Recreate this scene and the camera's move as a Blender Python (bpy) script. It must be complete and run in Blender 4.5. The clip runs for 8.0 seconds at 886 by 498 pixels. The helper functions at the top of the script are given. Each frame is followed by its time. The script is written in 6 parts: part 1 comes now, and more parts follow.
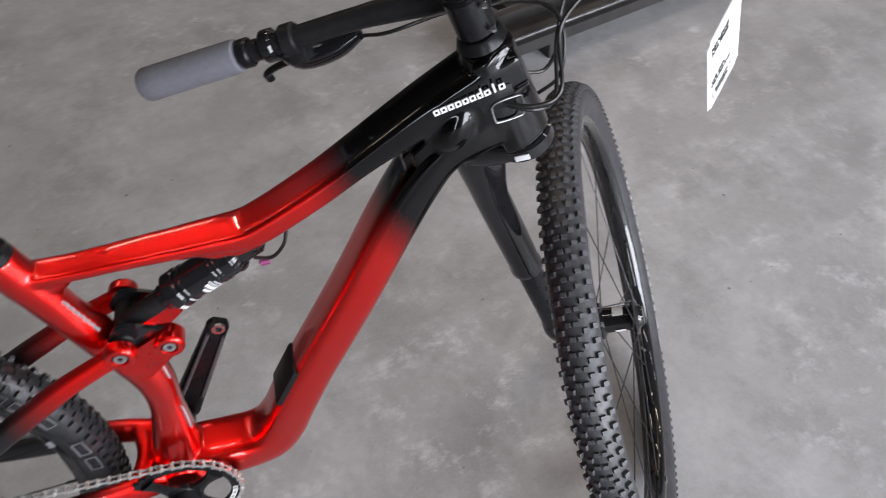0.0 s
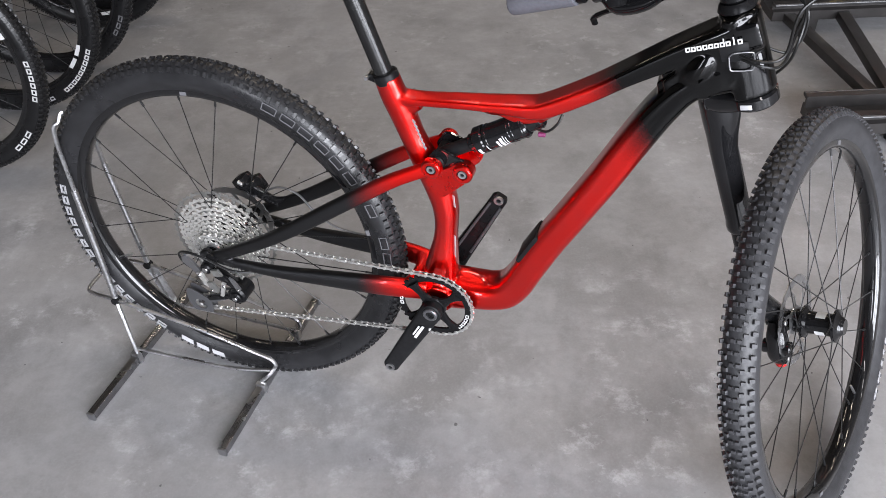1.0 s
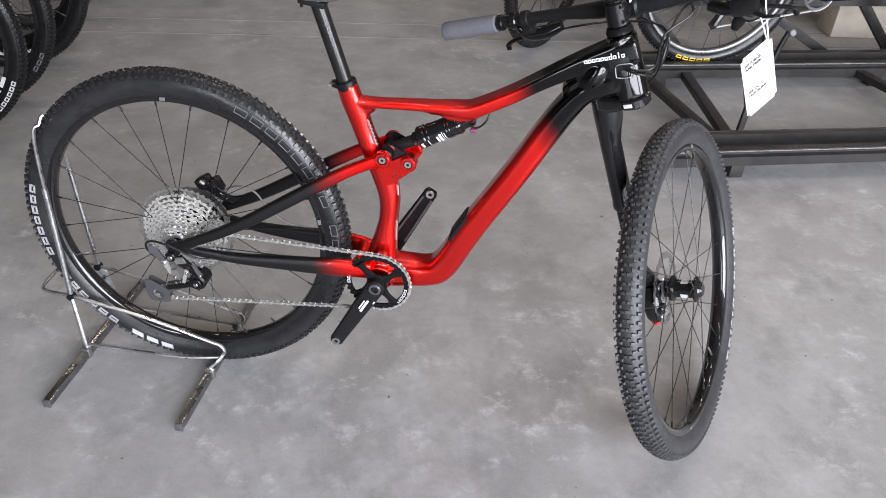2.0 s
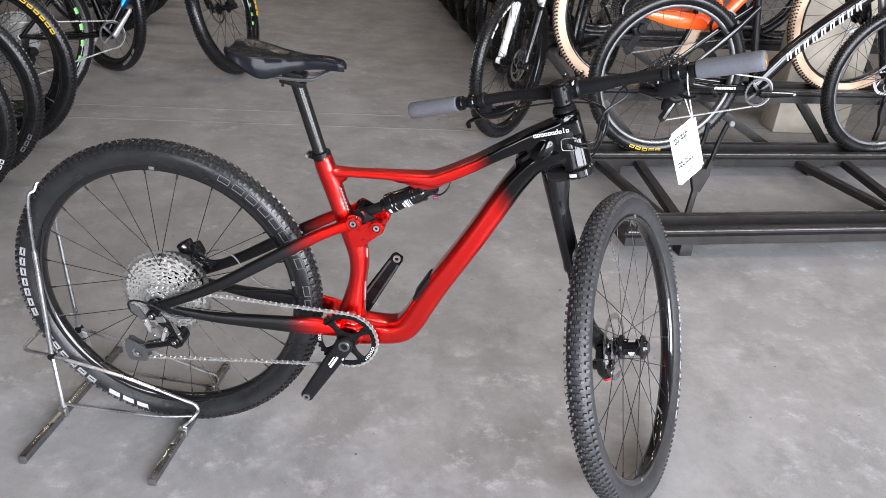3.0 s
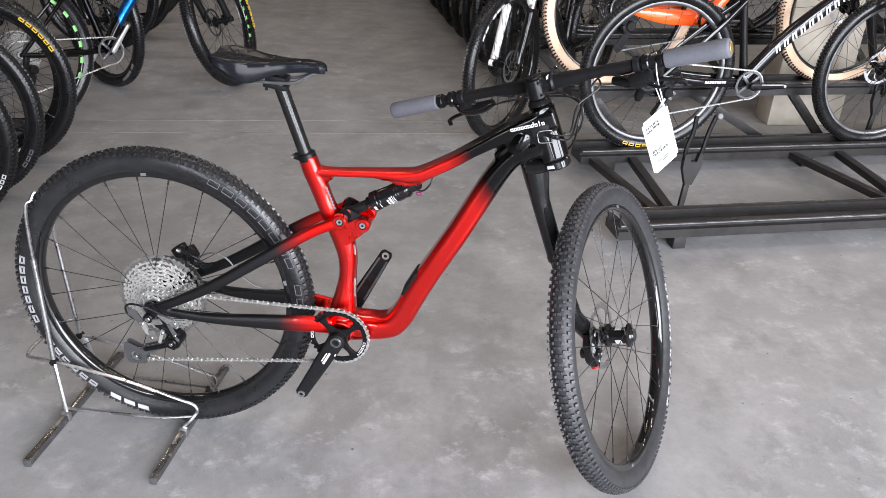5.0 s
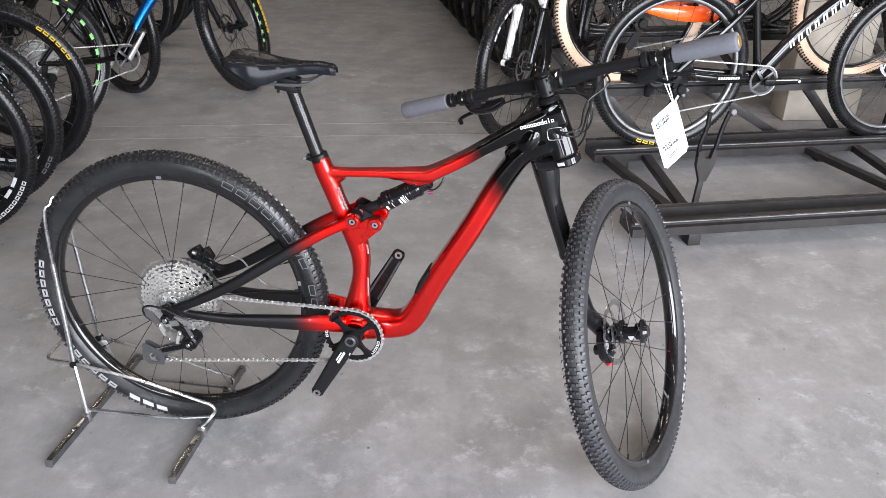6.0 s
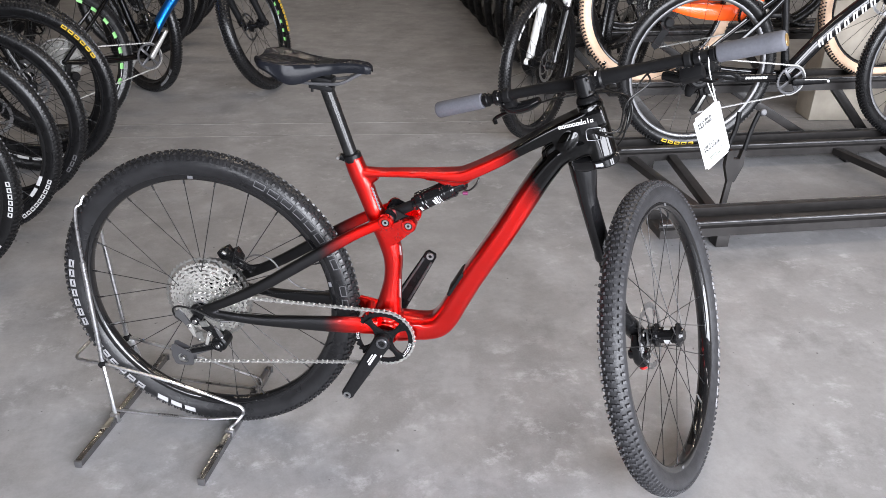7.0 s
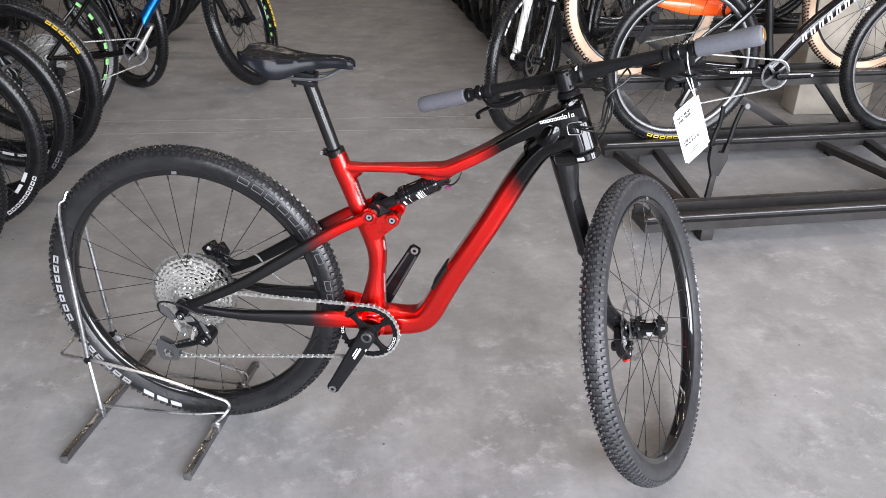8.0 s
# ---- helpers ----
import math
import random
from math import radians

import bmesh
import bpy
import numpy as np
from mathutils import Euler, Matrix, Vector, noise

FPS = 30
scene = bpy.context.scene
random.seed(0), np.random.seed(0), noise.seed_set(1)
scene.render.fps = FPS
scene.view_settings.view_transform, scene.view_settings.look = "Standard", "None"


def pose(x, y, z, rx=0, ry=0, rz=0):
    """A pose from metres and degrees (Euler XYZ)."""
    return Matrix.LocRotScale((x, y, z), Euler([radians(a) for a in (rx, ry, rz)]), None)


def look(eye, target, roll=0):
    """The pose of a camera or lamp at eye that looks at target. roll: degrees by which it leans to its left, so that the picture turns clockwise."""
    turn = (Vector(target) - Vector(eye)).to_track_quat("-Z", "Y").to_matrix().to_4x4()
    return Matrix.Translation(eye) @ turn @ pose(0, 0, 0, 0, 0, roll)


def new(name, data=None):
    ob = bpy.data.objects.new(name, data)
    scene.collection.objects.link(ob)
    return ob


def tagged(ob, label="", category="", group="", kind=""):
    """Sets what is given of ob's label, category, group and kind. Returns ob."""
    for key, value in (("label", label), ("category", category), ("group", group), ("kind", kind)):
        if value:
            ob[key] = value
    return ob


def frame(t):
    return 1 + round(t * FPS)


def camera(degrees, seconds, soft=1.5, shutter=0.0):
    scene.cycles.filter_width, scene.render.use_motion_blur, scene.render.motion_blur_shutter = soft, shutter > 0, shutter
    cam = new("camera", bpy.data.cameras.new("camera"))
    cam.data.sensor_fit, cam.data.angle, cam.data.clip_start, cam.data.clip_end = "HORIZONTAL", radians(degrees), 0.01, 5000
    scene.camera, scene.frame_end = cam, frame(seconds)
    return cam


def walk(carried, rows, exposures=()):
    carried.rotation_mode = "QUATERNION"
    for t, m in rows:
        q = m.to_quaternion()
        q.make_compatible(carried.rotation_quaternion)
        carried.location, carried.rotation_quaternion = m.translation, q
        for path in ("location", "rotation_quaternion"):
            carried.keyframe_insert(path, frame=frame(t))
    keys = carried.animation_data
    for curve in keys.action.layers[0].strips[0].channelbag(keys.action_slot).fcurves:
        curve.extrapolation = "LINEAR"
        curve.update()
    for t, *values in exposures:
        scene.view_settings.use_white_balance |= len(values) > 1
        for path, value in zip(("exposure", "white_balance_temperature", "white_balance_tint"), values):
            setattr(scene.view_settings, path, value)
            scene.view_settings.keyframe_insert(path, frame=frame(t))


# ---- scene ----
cam = camera(58.1, 8.0, soft=0.50, shutter=0.15)
PATH = [
    (0, (0.683, -0.600, 1.303), (0.964, 0.738, -0.158), -2.0),
    (0.5, (0.766, -0.809, 1.322), (0.466, 0.591, -0.073), -4.55),
    (1, (0.811, -1.004, 1.339), (0.294, 0.424, 0.038), -3.05),
    (1.5, (0.787, -1.177, 1.357), (0.355, 0.36, 0.152), -0.2),
    (1.7, (0.760, -1.252, 1.372), (0.437, 0.317, 0.172), 1.3),
    (2.8, (0.787, -1.49, 1.383), (0.609, 0.248, 0.409), 5.2),
    (3, (0.799, -1.499, 1.39), (0.613, 0.249, 0.436), 4.9),
    (3.5, (0.819, -1.514, 1.387), (0.626, 0.24, 0.446), 3.8),
    (4, (0.834, -1.523, 1.389), (0.632, 0.229, 0.444), 3.3),
    (4.5, (0.847, -1.531, 1.389), (0.643, 0.221, 0.448), 3.0),
    (6, (0.872, -1.552, 1.386), (0.616, 0.197, 0.451), 1.3),
    (6.5, (0.855, -1.548, 1.388), (0.568, 0.197, 0.454), 0.8),
    (7, (0.822, -1.537, 1.379), (0.536, 0.206, 0.441), 1.1),
    (7.5, (0.821, -1.537, 1.378), (0.55, 0.206, 0.436), 1.2),
    (8, (0.839, -1.545, 1.382), (0.577, 0.197, 0.434), 1.2),
]
EXPOSURE = 0.79
walk(cam, [(t, look(eye, target, roll)) for t, eye, target, roll in PATH],
     exposures=[(0.0, EXPOSURE - 0.29, 6500, 15), (0.6, EXPOSURE - 0.15, 6500, 15), (1.5, EXPOSURE - 0.10, 6500, 15), (3.5, EXPOSURE + 0.03, 6500, 15), (8.0, EXPOSURE + 0.03, 6500, 15)])

# ---------------------------------------------------------------- daylight
world = bpy.data.worlds.new("sky")
scene.world = world
world.use_nodes = True
wn, wl = world.node_tree.nodes, world.node_tree.links
wn.clear()
w_out = wn.new("ShaderNodeOutputWorld")
w_bg = wn.new("ShaderNodeBackground")
w_sky = wn.new("ShaderNodeTexSky")
w_sky.sky_type = "NISHITA"
w_sky.sun_disc = False
w_sky.sun_elevation = radians(69)
w_sky.sun_rotation = radians(160)
w_sky.air_density, w_sky.dust_density = 1.0, 3.0
w_bg.inputs["Strength"].default_value = 0.12
wl.new(w_sky.outputs["Color"], w_bg.inputs["Color"])
wl.new(w_bg.outputs["Background"], w_out.inputs["Surface"])


def lamp(name, kind, m, energy, colour, size=(1, 1), angle=10):
    data = bpy.data.lights.new(name, kind)
    data.energy, data.color = energy, colour
    if kind == "AREA":
        data.shape, data.size, data.size_y = "RECTANGLE", size[0], size[1]
    if kind == "SUN":
        data.angle = radians(angle)
    ob = new(name, data)
    ob.matrix_world = m
    return ob


# overcast sun outside, and the sky seen through the wide shop front
lamp("sun", "SUN", look((1, -4, 11), (0, 0, 0)), 1.0, (1.0, 0.97, 0.93), angle=20)
BAYS = [(-2.2, 0.4), (1.7, 2.3), (4.7, 2.3), (7.7, 2.3)]
SILL, LINTEL = 0.10, 4.3
for u, wide in BAYS:
    lamp("shopfront_daylight", "AREA", pose(0, 0, 0, 0, 0, 14.5) @ look((u, -5.5, (SILL + LINTEL) / 2), (u, 0.0, 1.6)), 50 * wide * (LINTEL - SILL), (0.89, 0.945, 1.0), (wide, LINTEL - SILL))

# linear fill lamps, unseen and added under the ceiling to brighten the shop, in rows
FILLS = [(u, v) for v in (-1.6, 1.2, 4.4) for u in (-2.6, 0.2, 3.0, 5.8) if v > 3 or u > 0]
for u, v in FILLS:
    lamp("ceiling_fill", "AREA", pose(0, 0, 0, 0, 0, 14.5) @ pose(u, v, 4.18, 0, 0, 0), 6.0 if v < 0 else 17.0, (1.0, 0.96, 0.93) if v < 0 else (1.0, 0.87, 0.69), (1.5, 0.10))


# ---------------------------------------------------------------- materials
def material(name, colour, rough=0.5, metal=0.0, coat=0.0, grain=0.0, grain_scale=40.0, bump=0.0, bump_scale=200.0, spec=0.5, coat_ior=1.5):
    """A plain surface with colour and roughness varied at two scales, and fine relief."""
    mat = bpy.data.materials.new(name)
    mat.use_nodes = True
    n, l = mat.node_tree.nodes, mat.node_tree.links
    bsdf = n["Principled BSDF"]
    bsdf.inputs["Base Color"].default_value = (*colour, 1)
    bsdf.inputs["Roughness"].default_value = rough
    bsdf.inputs["Metallic"].default_value = metal
    bsdf.inputs["Specular IOR Level"].default_value = spec
    bsdf.inputs["Coat Weight"].default_value = coat
    bsdf.inputs["Coat Roughness"].default_value = 0.03
    bsdf.inputs["Coat IOR"].default_value = coat_ior
    co = n.new("ShaderNodeTexCoord")
    if grain:
        small = n.new("ShaderNodeTexNoise")
        small.inputs["Scale"].default_value = grain_scale
        small.inputs["Detail"].default_value = 6
        l.new(co.outputs["Object"], small.inputs["Vector"])
        ramp = n.new("ShaderNodeMapRange")
        ramp.inputs["From Min"].default_value, ramp.inputs["From Max"].default_value = 0.3, 0.7
        ramp.inputs["To Min"].default_value, ramp.inputs["To Max"].default_value = 1 - grain, 1 + grain
        l.new(small.outputs["Fac"], ramp.inputs["Value"])
        mix = n.new("ShaderNodeVectorMath")
        mix.operation = "SCALE"
        mix.inputs[0].default_value = colour
        l.new(ramp.outputs["Result"], mix.inputs["Scale"])
        l.new(mix.outputs["Vector"], bsdf.inputs["Base Color"])
        r2 = n.new("ShaderNodeMapRange")
        r2.inputs["From Min"].default_value, r2.inputs["From Max"].default_value = 0.3, 0.7
        r2.inputs["To Min"].default_value, r2.inputs["To Max"].default_value = max(0.02, rough - 0.08), min(1, rough + 0.1)
        big = n.new("ShaderNodeTexNoise")
        big.inputs["Scale"].default_value = grain_scale * 0.2
        big.inputs["Detail"].default_value = 4
        l.new(co.outputs["Object"], big.inputs["Vector"])
        l.new(big.outputs["Fac"], r2.inputs["Value"])
        l.new(r2.outputs["Result"], bsdf.inputs["Roughness"])
    if bump:
        fine = n.new("ShaderNodeTexNoise")
        fine.inputs["Scale"].default_value = bump_scale
        fine.inputs["Detail"].default_value = 3
        l.new(co.outputs["Object"], fine.inputs["Vector"])
        b = n.new("ShaderNodeBump")
        b.inputs["Strength"].default_value = bump
        b.inputs["Distance"].default_value = 0.001
        l.new(fine.outputs["Fac"], b.inputs["Height"])
        l.new(b.outputs["Normal"], bsdf.inputs["Normal"])
    return mat


def fade_paint(name, first, second, x0, x1, lean=0.0, coat=1.0, rough=0.30):
    """Sprayed two-colour lacquer: first before x0, second after x1 along the frame, under clear coat with metallic flake."""
    mat = material(name, first, rough, 1.0, coat, spec=0.03, coat_ior=1.38)
    n, l = mat.node_tree.nodes, mat.node_tree.links
    bsdf = n["Principled BSDF"]
    co = n.new("ShaderNodeTexCoord")
    sep = n.new("ShaderNodeSeparateXYZ")
    l.new(co.outputs["Object"], sep.inputs["Vector"])
    tilt = n.new("ShaderNodeMath")
    tilt.operation = "MULTIPLY_ADD"
    l.new(sep.outputs["Z"], tilt.inputs[0])
    tilt.inputs[1].default_value = lean
    l.new(sep.outputs["X"], tilt.inputs[2])
    spray = n.new("ShaderNodeTexNoise")
    spray.inputs["Scale"].default_value = 420
    l.new(co.outputs["Object"], spray.inputs["Vector"])
    jit = n.new("ShaderNodeMath")
    jit.operation = "MULTIPLY_ADD"
    l.new(spray.outputs["Fac"], jit.inputs[0])
    jit.inputs[1].default_value = 0.02
    l.new(tilt.outputs["Value"], jit.inputs[2])
    step = n.new("ShaderNodeMapRange")
    step.interpolation_type = "SMOOTHSTEP"
    step.inputs["From Min"].default_value, step.inputs["From Max"].default_value = x0 + 0.01, x1 + 0.01
    l.new(jit.outputs["Value"], step.inputs["Value"])
    mix = n.new("ShaderNodeMix")
    mix.data_type = "RGBA"
    mix.inputs[6].default_value = (*first, 1)
    mix.inputs[7].default_value = (*second, 1)
    l.new(step.outputs["Result"], mix.inputs["Factor"])
    l.new(mix.outputs[2], bsdf.inputs["Base Color"])
    flake = n.new("ShaderNodeTexNoise")
    flake.inputs["Scale"].default_value = 1500
    l.new(co.outputs["Object"], flake.inputs["Vector"])
    b = n.new("ShaderNodeBump")
    b.inputs["Strength"].default_value = 0.05
    b.inputs["Distance"].default_value = 0.0004
    l.new(flake.outputs["Fac"], b.inputs["Height"])
    l.new(b.outputs["Normal"], bsdf.inputs["Normal"])
    return mat


def concrete(name, base, dark, light):
    """Power-floated concrete: cloudy trowel marks, pale scuffs, dark specks and a faint sheen."""
    mat = material(name, base, 0.42)
    n, l = mat.node_tree.nodes, mat.node_tree.links
    bsdf = n["Principled BSDF"]
    co = n.new("ShaderNodeTexCoord")

    def tex(scale, detail, stretch=(1, 1, 1), rough=0.6, distort=0.0):
        mp = n.new("ShaderNodeMapping")
        mp.inputs["Scale"].default_value = stretch
        l.new(co.outputs["Object"], mp.inputs["Vector"])
        t = n.new("ShaderNodeTexNoise")
        t.inputs["Scale"].default_value = scale
        t.inputs["Detail"].default_value = detail
        t.inputs["Roughness"].default_value = rough
        t.inputs["Distortion"].default_value = distort
        l.new(mp.outputs["Vector"], t.inputs["Vector"])
        return t.outputs["Fac"]

    def ranged(v, a, b, c=0.0, d=1.0):
        m = n.new("ShaderNodeMapRange")
        m.inputs["From Min"].default_value, m.inputs["From Max"].default_value = a, b
        m.inputs["To Min"].default_value, m.inputs["To Max"].default_value = c, d
        l.new(v, m.inputs["Value"])
        return m.outputs["Result"]

    def mixed(f, a, b):
        m = n.new("ShaderNodeMix")
        m.data_type = "RGBA"
        l.new(f, m.inputs["Factor"])
        for socket, v in ((m.inputs[6], a), (m.inputs[7], b)):
            if isinstance(v, tuple):
                socket.default_value = (*v, 1)
            else:
                l.new(v, socket)
        return m.outputs[2]

    cloud = mixed(ranged(tex(1.1, 5), 0.35, 0.68), dark, base)
    blotch = mixed(ranged(tex(5.5, 9, (1, 1.15, 1), 0.66), 0.44, 0.66, 0, 0.50), cloud, light)
    damp = mixed(ranged(tex(3.2, 7, (1.2, 1, 1), 0.7), 0.50, 0.64, 0, 0.70), blotch, tuple(c * 0.80 for c in dark))
    patch = ranged(tex(1.7, 3), 0.42, 0.60)
    flecks = ranged(tex(11, 8, (1, 1.2, 1), 0.75, 0.1), 0.54, 0.66, 0, 0.85)
    both = n.new("ShaderNodeMath")
    both.operation = "MULTIPLY"
    l.new(patch, both.inputs[0])
    l.new(flecks, both.inputs[1])
    pale = mixed(both.outputs["Value"], damp, tuple(min(1, c * 1.15) for c in light))
    grit = mixed(ranged(tex(45, 6), 0.42, 0.70, 0, 0.30), pale, tuple(c * 0.85 for c in dark))
    fine = mixed(ranged(tex(170, 3), 0.45, 0.70, 0, 0.14), grit, light)
    specks = mixed(ranged(tex(44, 2, (1, 1, 1), 0.4), 0.755, 0.775, 0, 0.75), fine, (0.04, 0.04, 0.038))
    l.new(specks, bsdf.inputs["Base Color"])
    l.new(ranged(tex(6, 6), 0.3, 0.7, 0.36, 0.58), bsdf.inputs["Roughness"])
    b = n.new("ShaderNodeBump")
    b.inputs["Strength"].default_value = 0.15
    b.inputs["Distance"].default_value = 0.002
    l.new(tex(35, 6), b.inputs["Height"])
    l.new(b.outputs["Normal"], bsdf.inputs["Normal"])
    return mat


RED, BLACK = (0.82, 0.012, 0.008), (0.003, 0.003, 0.0033)
M_FLOOR = concrete("floor_concrete", (0.234, 0.232, 0.235), (0.182, 0.180, 0.182), (0.325, 0.325, 0.333))
M_WALL = material("painted_wall", (0.13, 0.115, 0.10), 0.8, grain=0.05, grain_scale=3, bump=0.2, bump_scale=60)
M_CEIL = material("ceiling_paint", (0.07, 0.063, 0.055), 0.85, grain=0.05, grain_scale=2)
M_JOINT = material("joint_filler", (0.190, 0.187, 0.183), 0.6, grain=0.35, grain_scale=9)
M_FRONT = fade_paint("front_triangle_paint", RED, BLACK, 1.232, 1.318, 0.738)
M_REAR = fade_paint("rear_triangle_paint", (0.034, 0.034, 0.036), RED, 0.300, 0.405, coat=0.45, rough=0.40)
M_RED = material("red_lacquer", RED, 0.30, 1.0, 0.8, grain=0.06, grain_scale=300, spec=0.03, coat_ior=1.4)
M_RUBBER = material("tyre_rubber", (0.013, 0.013, 0.014), 0.34, grain=0.25, grain_scale=60, bump=0.3, bump_scale=500, spec=0.36)
M_SIDEWALL = material("charcoal_tyre_wall", (0.012, 0.012, 0.013), 0.30, grain=0.25, grain_scale=60, bump=0.15, bump_scale=500, spec=0.33)
M_REAR_TREAD = material("glossy_tread_rubber", (0.013, 0.013, 0.014), 0.34, grain=0.3, grain_scale=80, bump=0.2, bump_scale=400, spec=0.45)
M_TREAD = material("tread_rubber", (0.034, 0.034, 0.037), 0.50, grain=0.3, grain_scale=80, bump=0.3, bump_scale=400, spec=0.4)
M_FRONT_WALL = material("greyer_tyre_wall", (0.024, 0.024, 0.026), 0.42, grain=0.25, grain_scale=60, bump=0.2, bump_scale=500, spec=0.32)
M_SHOP_RUBBER = material("new_tyre_rubber", (0.006, 0.006, 0.0065), 0.27, grain=0.25, grain_scale=60, bump=0.15, bump_scale=500, spec=0.30)
M_SHOP_TREAD = material("new_tread_rubber", (0.010, 0.010, 0.0105), 0.32, grain=0.3, grain_scale=80, bump=0.2, bump_scale=400, spec=0.36)
M_RIM = material("black_alloy_rim", (0.005, 0.005, 0.0055), 0.25, 0.0, 1.0, grain=0.1, spec=0.1)
M_BLACK = material("black_anodised", (0.006, 0.006, 0.0065), 0.25, 0.2, spec=0.16, grain=0.15, grain_scale=120)
M_GLOSS = material("black_lacquer", (0.005, 0.005, 0.0055), 0.3, 0.0, 1.0, grain=0.1, grain_scale=60, spec=0.02, coat_ior=1.42)
M_MATT = material("matt_black", (0.008, 0.008, 0.0085), 0.40, spec=0.085, grain=0.2, grain_scale=150, bump=0.1)
M_CARBON = material("carbon_post", (0.007, 0.007, 0.007), 0.24, 0.0, 0.2, grain=0.25, grain_scale=90, spec=0.20)
M_SPOKE = material("black_spoke", (0.02, 0.02, 0.021), 0.3, 0.6)
M_STEEL = material("bright_steel", (0.50, 0.50, 0.51), 0.30, 1.0, grain=0.05, grain_scale=22)
M_FOOT = material("dull_chromed_steel", (0.30, 0.30, 0.31), 0.24, 1.0, grain=0.15, grain_scale=35)
M_ZINC = material("zinc_plated_wire", (0.52, 0.52, 0.53), 0.30, 1.0, grain=0.18, grain_scale=120)
M_SILVER = material("silver_cog", (0.56, 0.55, 0.525), 0.31, 0.78, grain=0.15, grain_scale=150)
M_CHAIN = material("nickel_chain", (0.44, 0.435, 0.42), 0.30, 0.8, grain=0.2, grain_scale=200)
M_GRIP = material("grey_foam_grip", (0.075, 0.077, 0.09), 0.75, grain=0.1, grain_scale=200, bump=0.3, bump_scale=700)
M_GOLD = material("amber_end_cap", (0.21, 0.13, 0.045), 0.35, 0.3, 0.6)
M_SADDLE = material("saddle_cover", (0.006, 0.0065, 0.0085), 0.24, spec=0.10, grain=0.04, grain_scale=150, bump=0.05, bump_scale=600)
M_WHITE = material("white_print", (0.44, 0.44, 0.44), 0.5)
M_GREYPRINT = material("grey_print", (0.085, 0.085, 0.09), 0.5)
M_CARD = material("laminated_card", (0.66, 0.66, 0.65), 0.3, 0.0, 0.3, grain=0.02)
M_DIMPRINT = material("pale_grey_print", (0.26, 0.26, 0.27), 0.5)
M_PALEPRINT = material("worn_white_print", (0.35, 0.35, 0.36), 0.5)
M_INK = material("black_ink", (0.02, 0.02, 0.02), 0.5)
M_PLASTIC = material("clear_string", (0.75, 0.75, 0.75), 0.4)
M_CABLE = material("cable_sheath", (0.008, 0.008, 0.008), 0.3, spec=0.25)
M_RACK = material("rack_paint", (0.019, 0.0175, 0.017), 0.35, 0.0, spec=0.25, grain=0.25, grain_scale=25, bump=0.1, bump_scale=300)
M_LIP = material("worn_highlit_rack_edge", (0.045, 0.045, 0.047), 0.25, 0.3, spec=0.5, grain=0.4, grain_scale=18)
M_BLOCK = material("cast_concrete", (0.38, 0.345, 0.29), 0.85, grain=0.1, grain_scale=15, bump=0.4, bump_scale=80)
M_YELLOW = material("yellow_print", (0.65, 0.42, 0.02), 0.5)
M_GREEN = material("green_decal", (0.22, 0.55, 0.18), 0.4)
M_COG = material("dull_cog", (0.22, 0.22, 0.21), 0.4, 0.8, grain=0.15, grain_scale=150)
M_BLUE_FADE = fade_paint("blue_frame_paint", (0.008, 0.008, 0.009), (0.01, 0.18, 0.62), 0.515, 0.522)
M_DULLCHAIN = material("worn_chain", (0.34, 0.34, 0.33), 0.4, 0.6, grain=0.25, grain_scale=300)
M_DISTANCE = material("sky_block_green", (0.10, 0.11, 0.08), 0.9, grain=0.5, grain_scale=1.5)
M_ORANGE = material("orange_lacquer", (0.85, 0.09, 0.01), 0.3, 0.0, 0.8)
M_WHITEPAINT = material("white_lacquer", (0.72, 0.73, 0.72), 0.3, 0.0, 0.8)
M_TAN = material("tan_sidewall", (0.52, 0.36, 0.25), 0.65, grain=0.08)
M_RIMGREY = material("grey_alloy_rim", (0.09, 0.09, 0.095), 0.3, 0.6)
M_RIMSILVER = material("brushed_alloy_rim", (0.17, 0.17, 0.175), 0.34, 0.8, grain=0.08)
M_RED_DOT = material("red_anodised", (0.5, 0.02, 0.02), 0.35, 0.5)
M_PURPLE = material("pink_dial", (0.16, 0.03, 0.09), 0.35, 0.4)


# ---------------------------------------------------------------- mesh tools
def finish(name, bm, mat, sharp=38):
    bmesh.ops.recalc_face_normals(bm, faces=bm.faces)
    me = bpy.data.meshes.new(name)
    bm.to_mesh(me)
    bm.free()
    if mat:
        me.materials.append(mat)
    me.shade_smooth()
    me.set_sharp_from_angle(angle=radians(sharp))
    return me


def part(name, bm, mat, parent, label="", m=None):
    """One mesh object under a thing or a part; bm may be a finished mesh that several share."""
    shared = isinstance(bm, bpy.types.Mesh)
    me = bm if shared else finish(name, bm, mat)
    ob = new(name, me)
    ob.parent = parent
    if m is not None:
        ob.matrix_basis = m
    if shared and mat and (not me.materials or me.materials[0] != mat):
        ob.material_slots[0].link = "OBJECT"
        ob.material_slots[0].material = mat
    if label:
        tagged(ob, label)
    return ob


def thing(name, label, category, m=None, group="", kind=""):
    ob = new(name)
    if m is not None:
        ob.matrix_basis = m
    return tagged(ob, label, category, group, kind)


